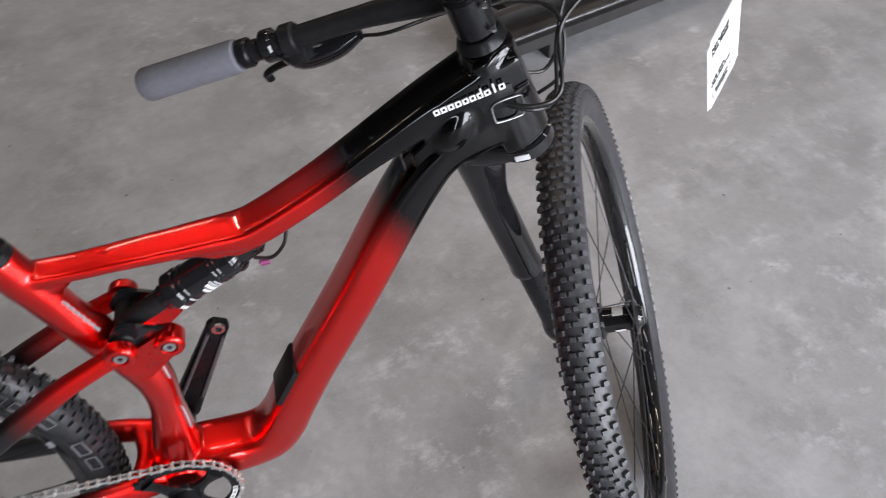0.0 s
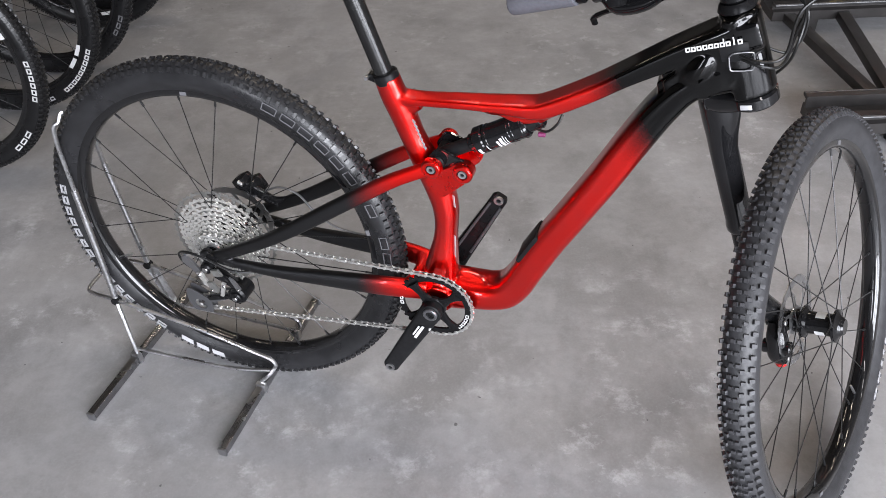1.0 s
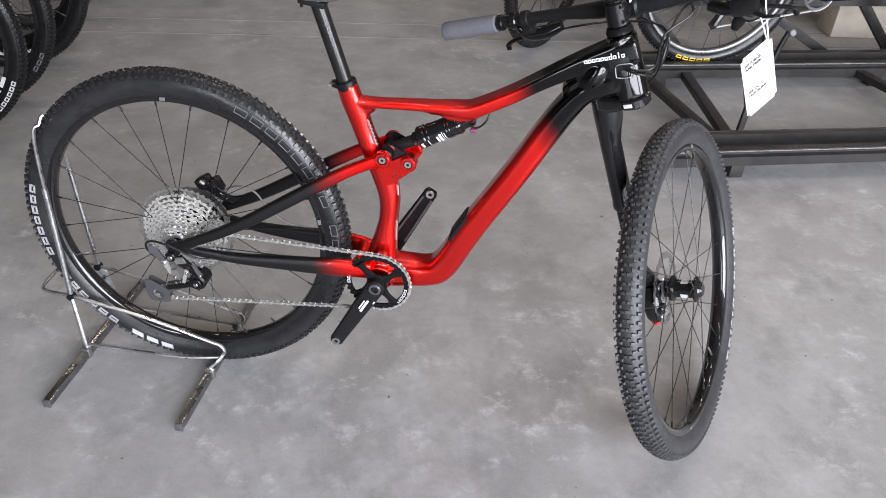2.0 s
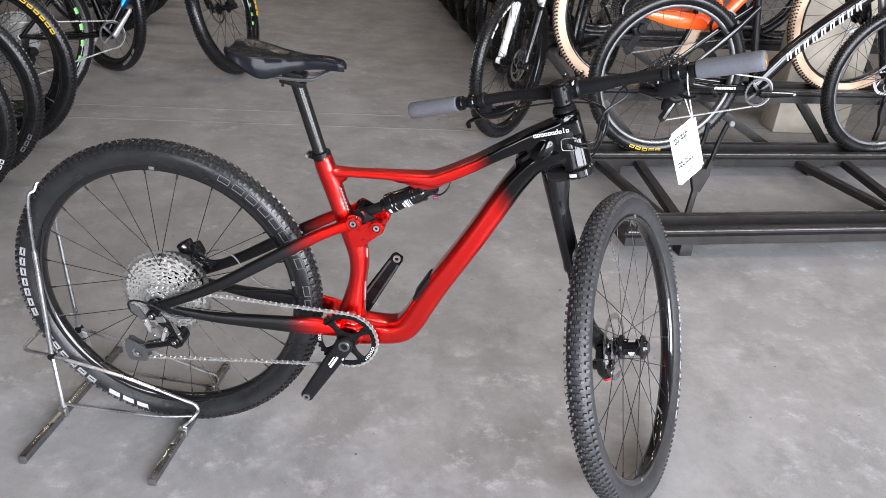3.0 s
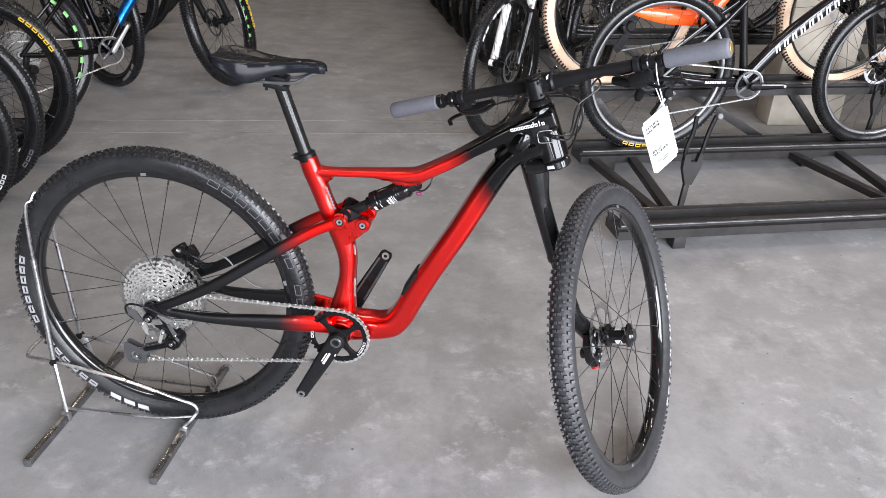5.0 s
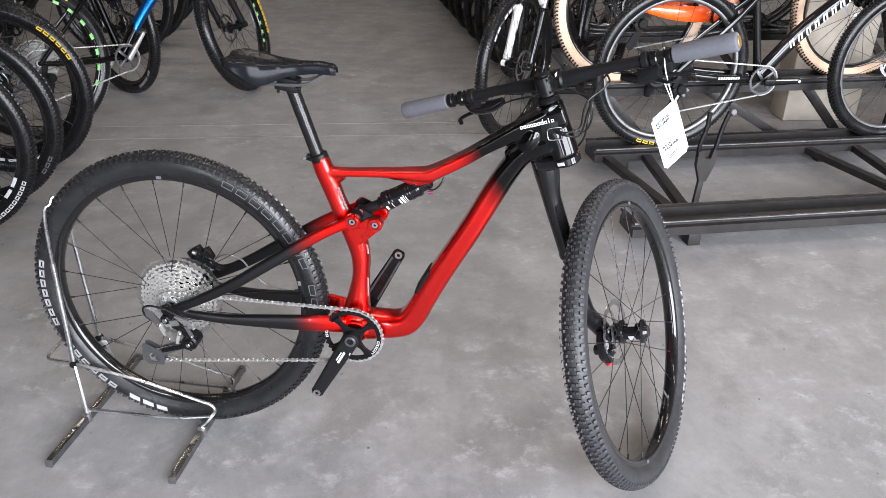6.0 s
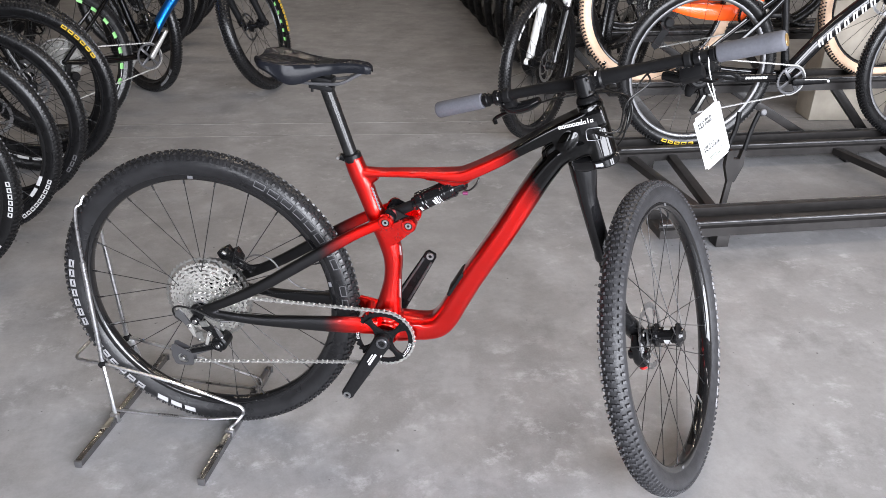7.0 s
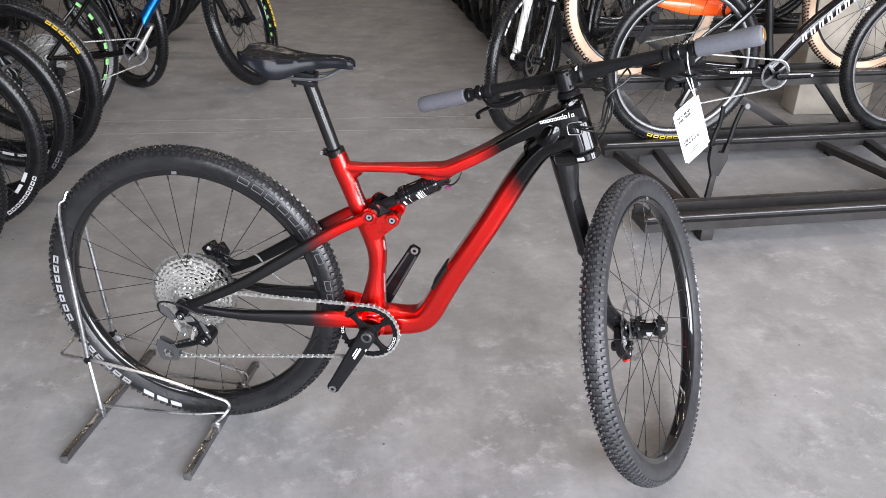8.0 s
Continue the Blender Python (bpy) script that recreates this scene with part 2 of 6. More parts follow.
def smooth(points, per=6):
    """Catmull-Rom through the points (tuples of any length)."""
    p = [np.array(q, float) for q in points]
    p = [2 * p[0] - p[1]] + p + [2 * p[-1] - p[-2]]
    out = []
    for i in range(1, len(p) - 2):
        for k in range(per):
            t = k / per
            out.append(0.5 * (2 * p[i] + (p[i + 1] - p[i - 1]) * t + (2 * p[i - 1] - 5 * p[i] + 4 * p[i + 1] - p[i + 2]) * t * t
                              + (3 * p[i] - p[i - 1] - 3 * p[i + 1] + p[i + 2]) * t ** 3))
    out.append(p[-2])
    return out


def sweep(bm, rows, sides=12, power=2.0, ref=(0, 1, 0), closed=False):
    """A tube through rows (x, y, z, half width along ref, half height); power above 2 squares the section."""
    pts = [Vector(r[:3]) for r in rows]
    rings = []
    count = len(pts)
    side0 = Vector(ref)
    for i, r in enumerate(rows):
        if closed:
            t = pts[(i + 1) % count] - pts[i - 1]
        else:
            t = pts[min(i + 1, count - 1)] - pts[max(i - 1, 0)]
        t.normalize()
        s = side0 - t * side0.dot(t)
        if s.length < 1e-4:
            s = t.orthogonal()
        s.normalize()
        u = t.cross(s)
        a, b = r[3], r[4] if len(r) > 4 else r[3]
        ring = []
        for k in range(sides):
            ang = 2 * math.pi * (k + 0.5) / sides
            c, d = math.cos(ang), math.sin(ang)
            c = math.copysign(abs(c) ** (2 / power), c)
            d = math.copysign(abs(d) ** (2 / power), d)
            ring.append(bm.verts.new(pts[i] + s * (a * c) + u * (b * d)))
        rings.append(ring)
    last = count if closed else count - 1
    for i in range(last):
        a, b = rings[i], rings[(i + 1) % count]
        for k in range(sides):
            bm.faces.new((a[k], a[(k + 1) % sides], b[(k + 1) % sides], b[k]))
    if not closed:
        bm.faces.new(rings[0])
        bm.faces.new(list(reversed(rings[-1])))
    return bm


def wire(bm, points, r, per=6, sides=8, ref=(0, 1, 0.01), curved=True):
    """A round wire through points, transported so that it does not twist."""
    pts = [Vector(q) for q in (smooth(points, per) if curved else points)]
    t0 = (pts[1] - pts[0]).normalized()
    s = Vector(ref) - t0 * Vector(ref).dot(t0)
    s.normalize()
    rings = []
    for i, p in enumerate(pts):
        t = (pts[min(i + 1, len(pts) - 1)] - pts[max(i - 1, 0)]).normalized()
        s = s - t * s.dot(t)
        if s.length < 1e-5:
            s = t.orthogonal()
        s.normalize()
        u = t.cross(s)
        rings.append([bm.verts.new(p + (s * math.cos(2 * math.pi * k / sides) + u * math.sin(2 * math.pi * k / sides)) * r) for k in range(sides)])
    for a, b in zip(rings, rings[1:]):
        for k in range(sides):
            bm.faces.new((a[k], a[(k + 1) % sides], b[(k + 1) % sides], b[k]))
    bm.faces.new(rings[0])
    bm.faces.new(list(reversed(rings[-1])))
    return bm


def rod(bm, a, b, r0, r1=None, sides=14, chamfer=0.0):
    """A round bar from a to b, its ends chamfered."""
    a, b = Vector(a), Vector(b)
    r1 = r0 if r1 is None else r1
    t = (b - a).normalized()
    s = t.orthogonal().normalized()
    u = t.cross(s)
    stations = [(a, r0), (b, r1)]
    if chamfer:
        stations = [(a, r0 - chamfer), (a + t * chamfer, r0), (b - t * chamfer, r1), (b, r1 - chamfer)]
    rings = [[bm.verts.new(p + (s * math.cos(2 * math.pi * k / sides) + u * math.sin(2 * math.pi * k / sides)) * r) for k in range(sides)] for p, r in stations]
    for p, q in zip(rings, rings[1:]):
        for k in range(sides):
            bm.faces.new((p[k], p[(k + 1) % sides], q[(k + 1) % sides], q[k]))
    bm.faces.new(rings[0])
    bm.faces.new(list(reversed(rings[-1])))
    return bm


def block(bm, m, size, bevel=0.0):
    """A box of that size about the pose m, with bevelled edges."""
    made = bmesh.ops.create_cube(bm, size=1.0, matrix=m @ Matrix.Diagonal((*size, 1)))
    if bevel:
        edges = list({e for v in made["verts"] for e in v.link_edges})
        bmesh.ops.bevel(bm, geom=edges, offset=bevel, segments=2, affect="EDGES", profile=0.6)
    return bm


def bar(bm, a, b, w, h, bevel=0.0, up=(0, 0, 1)):
    """A rectangular bar from a to b, w wide across and h high."""
    a, b = Vector(a), Vector(b)
    t = (b - a).normalized()
    s = Vector(up).cross(t)
    if s.length < 1e-4:
        s = t.orthogonal()
    s.normalize()
    u = t.cross(s)
    m = Matrix((t, s, u)).transposed().to_4x4()
    m.translation = (a + b) / 2
    return block(bm, m, ((b - a).length, w, h), bevel)


def slat(bm, a, b, thick, high, bevel=0.0):
    """A flat bar in the bicycle's plane: thick across it, high within it."""
    return bar(bm, a, b, high, thick, bevel, up=(0, 1, 0))


def lathe(bm, profile, sides=48, loop=True):
    """Turns a profile of (radius, y) about the y axis; loop closes the profile on itself."""
    rings = [[bm.verts.new((r * math.cos(2 * math.pi * k / sides), y, r * math.sin(2 * math.pi * k / sides))) for k in range(sides)] for r, y in profile]
    pairs = list(zip(rings, rings[1:] + ([rings[0]] if loop else [])))
    if not loop:
        pairs = pairs[:len(rings) - 1]
    for a, b in pairs:
        for k in range(sides):
            bm.faces.new((a[k], a[(k + 1) % sides], b[(k + 1) % sides], b[k]))
    if not loop:
        bm.faces.new(rings[0])
        bm.faces.new(list(reversed(rings[-1])))
    return bm


def plate(bm, outline, y0, y1, holes=()):
    """An outline of (x, z) given thickness from y0 to y1."""
    front = [bm.verts.new((x, y0, z)) for x, z in outline]
    back = [bm.verts.new((x, y1, z)) for x, z in outline]
    n = len(outline)
    bm.faces.new(front)
    bm.faces.new(list(reversed(back)))
    for k in range(n):
        bm.faces.new((front[k], back[k], back[(k + 1) % n], front[(k + 1) % n]))
    return bm


def framed(bm, outline, c, r, y0, y1, n=32):
    """A plate with the outline of (x, z), pierced by a round hole of radius r at c."""
    def edge(a):
        d = Vector((math.cos(a), math.sin(a)))
        best = 1.0
        for p, q in zip(outline, outline[1:] + outline[:1]):
            p, e = Vector(p) - Vector(c), Vector(q) - Vector(p)
            den = d.x * e.y - d.y * e.x
            if abs(den) > 1e-9:
                along, f = (p.x * e.y - p.y * e.x) / den, (p.x * d.y - p.y * d.x) / den
                if along > 0 and -1e-6 <= f <= 1 + 1e-6:
                    best = min(best, along)
        return best

    rings = []
    for y in (y0, y1):
        for far in (0, 1):
            row = []
            for k in range(n):
                a = 2 * math.pi * k / n
                reach = edge(a) if far else r
                row.append(bm.verts.new((c[0] + reach * math.cos(a), y, c[1] + reach * math.sin(a))))
            rings.append(row)
    i0, o0, i1, o1 = rings
    for k in range(n):
        j = (k + 1) % n
        bm.faces.new((i0[k], i0[j], o0[j], o0[k]))
        bm.faces.new((i1[k], o1[k], o1[j], i1[j]))
        bm.faces.new((o0[k], o0[j], o1[j], o1[k]))
        bm.faces.new((i0[k], i1[k], i1[j], i0[j]))
    return bm


def toothed(bm, teeth, r_in, r_out, tooth, y0, y1, c=(0, 0)):
    """A toothed ring about c in the x-z plane."""
    per = 4
    n = teeth * per
    rings = []
    for y in (y0, y1):
        inner, outer = [], []
        for k in range(n):
            a = 2 * math.pi * k / n
            r = r_out + (tooth if k % per in (0, 1) else 0)
            inner.append(bm.verts.new((c[0] + r_in * math.cos(a), y, c[1] + r_in * math.sin(a))))
            outer.append(bm.verts.new((c[0] + r * math.cos(a), y, c[1] + r * math.sin(a))))
        rings.append((inner, outer))
    (i0, o0), (i1, o1) = rings
    for k in range(n):
        j = (k + 1) % n
        bm.faces.new((i0[k], i0[j], o0[j], o0[k]))
        bm.faces.new((i1[k], o1[k], o1[j], i1[j]))
        bm.faces.new((o0[k], o0[j], o1[j], o1[k]))
        bm.faces.new((i0[k], i1[k], i1[j], i0[j]))
    return bm


# ---------------------------------------------------------------- the shop
AISLE = 14.5
TURN = pose(0, 0, 0, 0, 0, AISLE)


def shop(u, v, z=0.0):
    """A place by metres along the racks (u) and into the shop (v)."""
    return TURN @ Vector((u, v, z))


def slab(name, u0, u1, v0, v1, z0, z1, mat, label, category):
    bm = bmesh.new()
    block(bm, Matrix.Translation(((u0 + u1) / 2, (v0 + v1) / 2, (z0 + z1) / 2)), (u1 - u0, v1 - v0, z1 - z0))
    ob = new(name, finish(name, bm, mat))
    ob.matrix_basis = TURN
    return tagged(ob, label, category, kind="structure")


U0, U1, V0, V1, HIGH = -6.0, 10.0, -5.6, 14.0, 7.6
slab("floor", U0 - 6, U1 + 6, V0 - 12, V1 + 0.3, -0.2, 0.0, M_FLOOR, "grey power-floated concrete shop floor with pale scuffs", "floor")
slab("wall_back", U0 - 0.2, U1 + 0.2, V1, V1 + 0.2, 0, HIGH, M_WALL, "plain painted back wall of the shop", "wall")
slab("wall_west", U0 - 0.2, U0, V0, V1, 0, HIGH, M_WALL, "plain painted side wall of the shop", "wall")
slab("wall_east", U1, U1 + 0.2, V0, V1, 0, HIGH, M_WALL, "plain painted side wall of the shop", "wall")
slab("ceiling", U0 - 0.2, U1 + 0.2, V0 - 0.2, V1 + 0.2, HIGH, HIGH + 0.15, M_CEIL, "plain dark shop ceiling", "ceiling")
edges = [U0 - 0.2] + [e for u, wide in BAYS for e in (u - wide / 2, u + wide / 2)] + [U1 + 0.2]
for a, b in zip(edges[::2], edges[1::2]):
    slab("wall_front_pier", a, b, V0 - 0.2, V0, 0, HIGH, M_WALL, "plain pier between the shop windows", "wall")
for u, wide in BAYS:
    slab("wall_front_sill", u - wide / 2, u + wide / 2, V0 - 0.2, V0, 0, SILL, M_WALL, "plain sill wall under a shop window", "wall")
    slab("wall_front_header", u - wide / 2, u + wide / 2, V0 - 0.2, V0, LINTEL, HIGH, M_WALL, "plain header over a shop window", "wall")
# unseen slab added outside so that glossy black doesn't mirror the bright horizon
slab("backdrop_sky_block", -30, 40, V0 - 13, V0 - 12.6, -0.2, 8.5, M_DISTANCE, "unseen dark green slab added outside to shut out the low sky", "backdrop")
slab("floor_joint", U0, U1, 2.128, 2.138, 0.0, 0.0008, M_JOINT, "thin sawn joint across the concrete floor", "joint")
slab("floor_joint", U0, U1, 2.315, 2.325, 0.0, 0.0008, M_JOINT, "thin sawn joint across the concrete floor", "joint")


# hung housings invented for the unseen fill lamps
def fill_housing(u, v):
    t = thing("fill_housing", "slim white linear housing added out of view for a fill lamp", "ceiling light", TURN @ Matrix.Translation((u, v, 4.2)), group="linear ceiling lights")
    bm = bmesh.new()
    block(bm, Matrix.Translation((0, 0, 0.030)), (1.56, 0.13, 0.05), 0.006)
    part("housing", bm, M_WHITEPAINT, t, "white metal housing")
    for s in (-0.6, 0.6):
        bm = bmesh.new()
        rod(bm, (s, 0, 0.05), (s, 0, HIGH - 4.2), 0.003, sides=6)
        part("hanger", bm, M_STEEL, t)
    return t


for u, v in FILLS:
    fill_housing(u, v)

# ---------------------------------------------------------------- bicycle parts
WHEEL_R = 0.366
SHARED = {}


def shared(key, build):
    """One mesh for all things that are alike."""
    if key not in SHARED:
        SHARED[key] = build()
    return SHARED[key]


def merge(bm, other):
    """Adds another bmesh to bm, and frees it."""
    me = bpy.data.meshes.new("merged")
    other.to_mesh(me)
    other.free()
    bm.from_mesh(me)
    bpy.data.meshes.remove(me)


def tyre_mesh(tube=0.0262):
    rc = 0.3630 - tube
    prof = [(0.309, -0.0125), (0.314, -0.0165)]
    for k in range(0, 13):
        a = radians(-128 + k * 256 / 12)
        prof.append((rc + tube * math.cos(a) * 0.98, tube * math.sin(a)))
    prof += [(0.314, 0.0165), (0.309, 0.0125)]
    return finish("tyre", lathe(bmesh.new(), prof, 96), M_RUBBER)


def tread_mesh(tube=0.0262, pitches=136):
    """Rows of small knobs: ramped centre blocks, staggered transition blocks, square shoulder blocks."""
    verts, faces = [], []
    rc = 0.3630 - tube
    rnd = random.Random(4)

    def knob(a, phi, length, width, height):
        length *= 108 / pitches
        base = len(verts)
        for h, shrink in ((-0.0015, 1.0), (height, 0.82)):
            for da, dp in ((-1, -1), (1, -1), (1, 1), (-1, 1)):
                p = phi + dp * shrink * width / 2 / tube
                r = rc + (tube + h) * math.cos(p)
                y = (tube + h) * math.sin(p)
                t = a + da * shrink * length / 2 / WHEEL_R
                verts.append((r * math.cos(t), y, r * math.sin(t)))
        b = base
        faces.extend([(b + 4, b + 5, b + 6, b + 7), (b, b + 1, b + 5, b + 4), (b + 1, b + 2, b + 6, b + 5), (b + 2, b + 3, b + 7, b + 6), (b + 3, b, b + 4, b + 7)])

    step = 2 * math.pi / pitches
    for k in range(pitches):
        a = k * step
        j = rnd.uniform(-0.03, 0.03) * step
        if k % 2:
            knob(a + j, radians(10), 0.0078, 0.0066, 0.0030)
            knob(a + j, radians(-10), 0.0078, 0.0066, 0.0030)
            knob(a + step * 0.5, radians(31), 0.0082, 0.0074, 0.0032)
            knob(a + step * 0.5, radians(-31), 0.0082, 0.0074, 0.0032)
        else:
            knob(a + j, radians(4), 0.0078, 0.0064, 0.0030)
            knob(a + j, radians(-15), 0.0076, 0.0062, 0.0030)
            # lip rods: worn paint, with the window highlight put into a paler colour
            knob(a + step * 0.5, radians(24), 0.0080, 0.0070, 0.0032)
            knob(a + step * 0.5, radians(-27), 0.0080, 0.0070, 0.0032)
        knob(a + step * 0.25, radians(54), 0.0090, 0.0085, 0.0046)
        knob(a + step * 0.25, radians(-54), 0.0090, 0.0085, 0.0046)
    me = bpy.data.meshes.new("tread")
    me.from_pydata(verts, [], faces)
    me.materials.append(M_TREAD)
    return me


def rim_mesh():
    prof = [(0.3135, -0.0152), (0.3145, -0.0130), (0.309, -0.0120), (0.305, 0.0), (0.309, 0.0120), (0.3145, 0.0130), (0.3135, 0.0152),
            (0.3065, 0.0156), (0.3005, 0.0135), (0.2975, 0.0078), (0.2968, 0.0), (0.2975, -0.0078), (0.3005, -0.0135), (0.3065, -0.0156)]
    return finish("rim", lathe(bmesh.new(), prof, 96), M_RIM, 50)


def spoke_mesh(s, d, flange=0.026, offset=0.028):
    """One spoke from hub flange to rim, with its nipple; s: side, d: way it leans."""
    bm = bmesh.new()
    a = radians(62) * d
    p = Vector((flange * math.cos(a), s * offset, flange * math.sin(a)))
    q = Vector((0.2975, s * 0.003, 0.0))
    rod(bm, p, q, 0.00095, sides=6)
    rod(bm, q - (q - p).normalized() * 0.013, q + Vector((0.003, 0, 0)), 0.0021, sides=8)
    return finish("spoke", bm, M_SPOKE)


def spokes_mesh():
    """All spokes of a wheel seen only from afar."""
    bm = bmesh.new()
    for k in range(24):
        a = 2 * math.pi * k / 24
        s, d = (1 if k % 2 else -1), (1 if (k // 2) % 2 else -1)
        b = a + radians(62) * d
        rod(bm, (0.026 * math.cos(b), s * 0.028, 0.026 * math.sin(b)), (0.298 * math.cos(a), s * 0.003, 0.298 * math.sin(a)), 0.0012, sides=5)
    return finish("spokes", bm, M_SPOKE)


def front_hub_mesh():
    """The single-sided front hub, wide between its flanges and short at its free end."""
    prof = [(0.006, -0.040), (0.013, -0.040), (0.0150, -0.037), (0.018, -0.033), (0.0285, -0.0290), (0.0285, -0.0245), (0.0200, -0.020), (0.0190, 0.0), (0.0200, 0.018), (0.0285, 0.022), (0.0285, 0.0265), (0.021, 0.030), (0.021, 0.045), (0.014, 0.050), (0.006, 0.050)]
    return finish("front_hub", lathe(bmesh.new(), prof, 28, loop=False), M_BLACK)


def hub_mesh(wide=0.055):
    prof = [(0.006, -wide - 0.006), (0.011, -wide - 0.006), (0.012, -wide), (0.019, -wide + 0.006), (0.020, -0.034), (0.031, -0.031), (0.031, -0.026), (0.018, -0.022),
            (0.015, 0.0), (0.018, 0.022), (0.031, 0.026), (0.031, 0.031), (0.020, 0.034), (0.019, wide - 0.006), (0.012, wide), (0.011, wide + 0.006), (0.006, wide + 0.006)]
    return finish("hub", lathe(bmesh.new(), prof, 28, loop=False), M_BLACK)


def rotor_mesh():
    """A brake rotor: a holed friction ring on curved arms."""
    bm = bmesh.new()
    toothed(bm, 24, 0.066, 0.0785, 0.0015, 0.0, 0.0018)
    for k in range(6):
        a = 2 * math.pi * k / 6
        pts = [(0.022 * math.cos(a), 0.0009, 0.022 * math.sin(a), 0.0009, 0.004), (0.045 * math.cos(a + 0.25), 0.0009, 0.045 * math.sin(a + 0.25), 0.0009, 0.003),
               (0.068 * math.cos(a + 0.65), 0.0009, 0.068 * math.sin(a + 0.65), 0.0009, 0.004)]
        sweep(bm, smooth(pts, 3), 6)
    toothed(bm, 12, 0.015, 0.026, 0.0, 0.0, 0.0022)
    return finish("rotor", bm, M_STEEL)


def arc_marks(spec, r, y, height, thick=0.0012, slant=0.25):
    """Bars along the sidewall in place of lettering; spec: (angle from, angle to) in degrees a bar."""
    bm = bmesh.new()
    for a0, a1 in spec:
        n = max(2, int(abs(a1 - a0) / 2.0) + 1)
        grid = []
        for k in range(n):
            a = radians(a0 + (a1 - a0) * k / (n - 1))
            row = []
            for yy in (y - thick / 2, y + thick / 2):
                for rr, da in ((r - height / 2, 0.0), (r + height / 2, slant * height / r)):
                    row.append(bm.verts.new((rr * math.cos(a + da), yy, rr * math.sin(a + da))))
            grid.append(row)
        for p, q in zip(grid, grid[1:]):
            for i, j in ((0, 1), (1, 3), (3, 2), (2, 0)):
                bm.faces.new((p[i], p[j], q[j], q[i]))
        for row in (grid[0], grid[-1]):
            bm.faces.new((row[0], row[1], row[3], row[2]))
    return bm


def arc_outline(spec, r, y, height, line=0.0011):
    """Hollow blocks along the sidewall in place of outlined lettering."""
    bm = bmesh.new()
    for a0, a1 in spec:
        w = math.degrees(line / r) * (1 if a1 > a0 else -1)
        for rr, s0, s1, hh in ((r - height / 2, a0, a1, line), (r + height / 2, a0, a1, line), (r, a0, a0 + w, height), (r, a1 - w, a1, height)):
            merge(bm, arc_marks([(s0, s1)], rr, y, hh, slant=0.0))
    return bm


def print_blocks(name, spec, r, y, height, mat, parent, slant=0.2, hollow=False, line=0.0011):
    """One block for each letter of print round a wheel."""
    for a0, a1 in spec:
        bm = arc_outline([(a0, a1)], r, y, height - line, line) if hollow else arc_marks([(a0, a1)], r, y, height, slant=slant)
        part(name, bm, mat, parent)


def letters(start, end, pattern):
    """Splits an arc into bars after a pattern such as 'xx x xxx'."""
    w = (end - start) / len(pattern)
    return [(start + w * k + 0.1 * w, start + w * (k + 1) - 0.14 * w) for k, c in enumerate(pattern) if c != " "]


def wheel(name, parent, m, fine=False, cogs=None, tyre_mat=None, tread_mat=None, rim_mat=None, label="", tube=0.0262, cassette=False, rotor=True, rotor_side=1, single=False):
    """A wheel about its axle at m: the rim, and under it tyre, tread, hub, spokes, rotor and cogs."""
    rim = part(name, shared("rim", rim_mesh), rim_mat or M_RIM, parent, label, m)
    part("tyre", shared(("tyre", tube), lambda: tyre_mesh(tube)), tyre_mat or M_RUBBER, rim)
    tagged(part("tread", shared(("tread", tube), lambda: tread_mesh(tube)), tread_mat or M_TREAD, rim), kind="stuff")
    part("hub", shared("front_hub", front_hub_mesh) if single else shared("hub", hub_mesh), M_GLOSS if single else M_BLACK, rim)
    if fine:
        for k in range(24):
            s, d = (1 if k % 2 else -1), (1 if (k // 2) % 2 else -1)
            part("spoke", shared(("spoke", s, d), lambda s=s, d=d: spoke_mesh(s, d)), M_SPOKE, rim, m=pose(0, 0, 0, 0, -360 * k / 24, 0))
    else:
        part("spokes", shared("spokes", spokes_mesh), M_SPOKE, rim)
    if rotor:
        part("brake_rotor", shared("rotor", rotor_mesh), M_ZINC if single else M_STEEL, rim, m=Matrix.Translation((0, 0.040 * rotor_side, 0)))
    if cassette:
        for k in range(12):
            r = 0.107 - 0.086 * (k / 11) ** 0.80
            teeth = int(round(r / 0.00205))
            part("cog", shared(("cog", k), lambda r=r, teeth=teeth, k=k: cog_mesh(r, teeth, k)), (cogs or M_COG) if k == 0 else (cogs or M_SILVER), rim, m=Matrix.Translation((0, -0.014 - 0.0037 * k, 0)))
        part("lockring", shared("lockring", lambda: finish("lockring", lathe(bmesh.new(), [(0.008, -0.060), (0.015, -0.060), (0.016, -0.056), (0.008, -0.056)], 20), M_STEEL)), M_STEEL, rim)
    return rim


def cog_mesh(r, teeth, k):
    bm = bmesh.new()
    toothed(bm, teeth, r - 0.0065, r - 0.003, 0.0035, -0.0008, 0.0008)
    inner = max(0.012, r - 0.024)
    toothed(bm, 24, inner - 0.003, inner, 0.0, -0.0009, 0.0009)
    if r > 0.03:
        arms = max(9, int(r * 190))
        for j in range(arms):
            a = 2 * math.pi * (j + 0.37 * k) / arms
            ca, sa = math.cos(a), math.sin(a)
            a2 = a + 0.06
            slat(bm, (inner * ca - 0.001 * ca, 0, inner * sa - 0.001 * sa), ((r - 0.006) * math.cos(a2), 0, (r - 0.006) * math.sin(a2)), 0.0016, 0.005 if j % 3 else 0.009)
    return finish("cog", bm, M_SILVER)


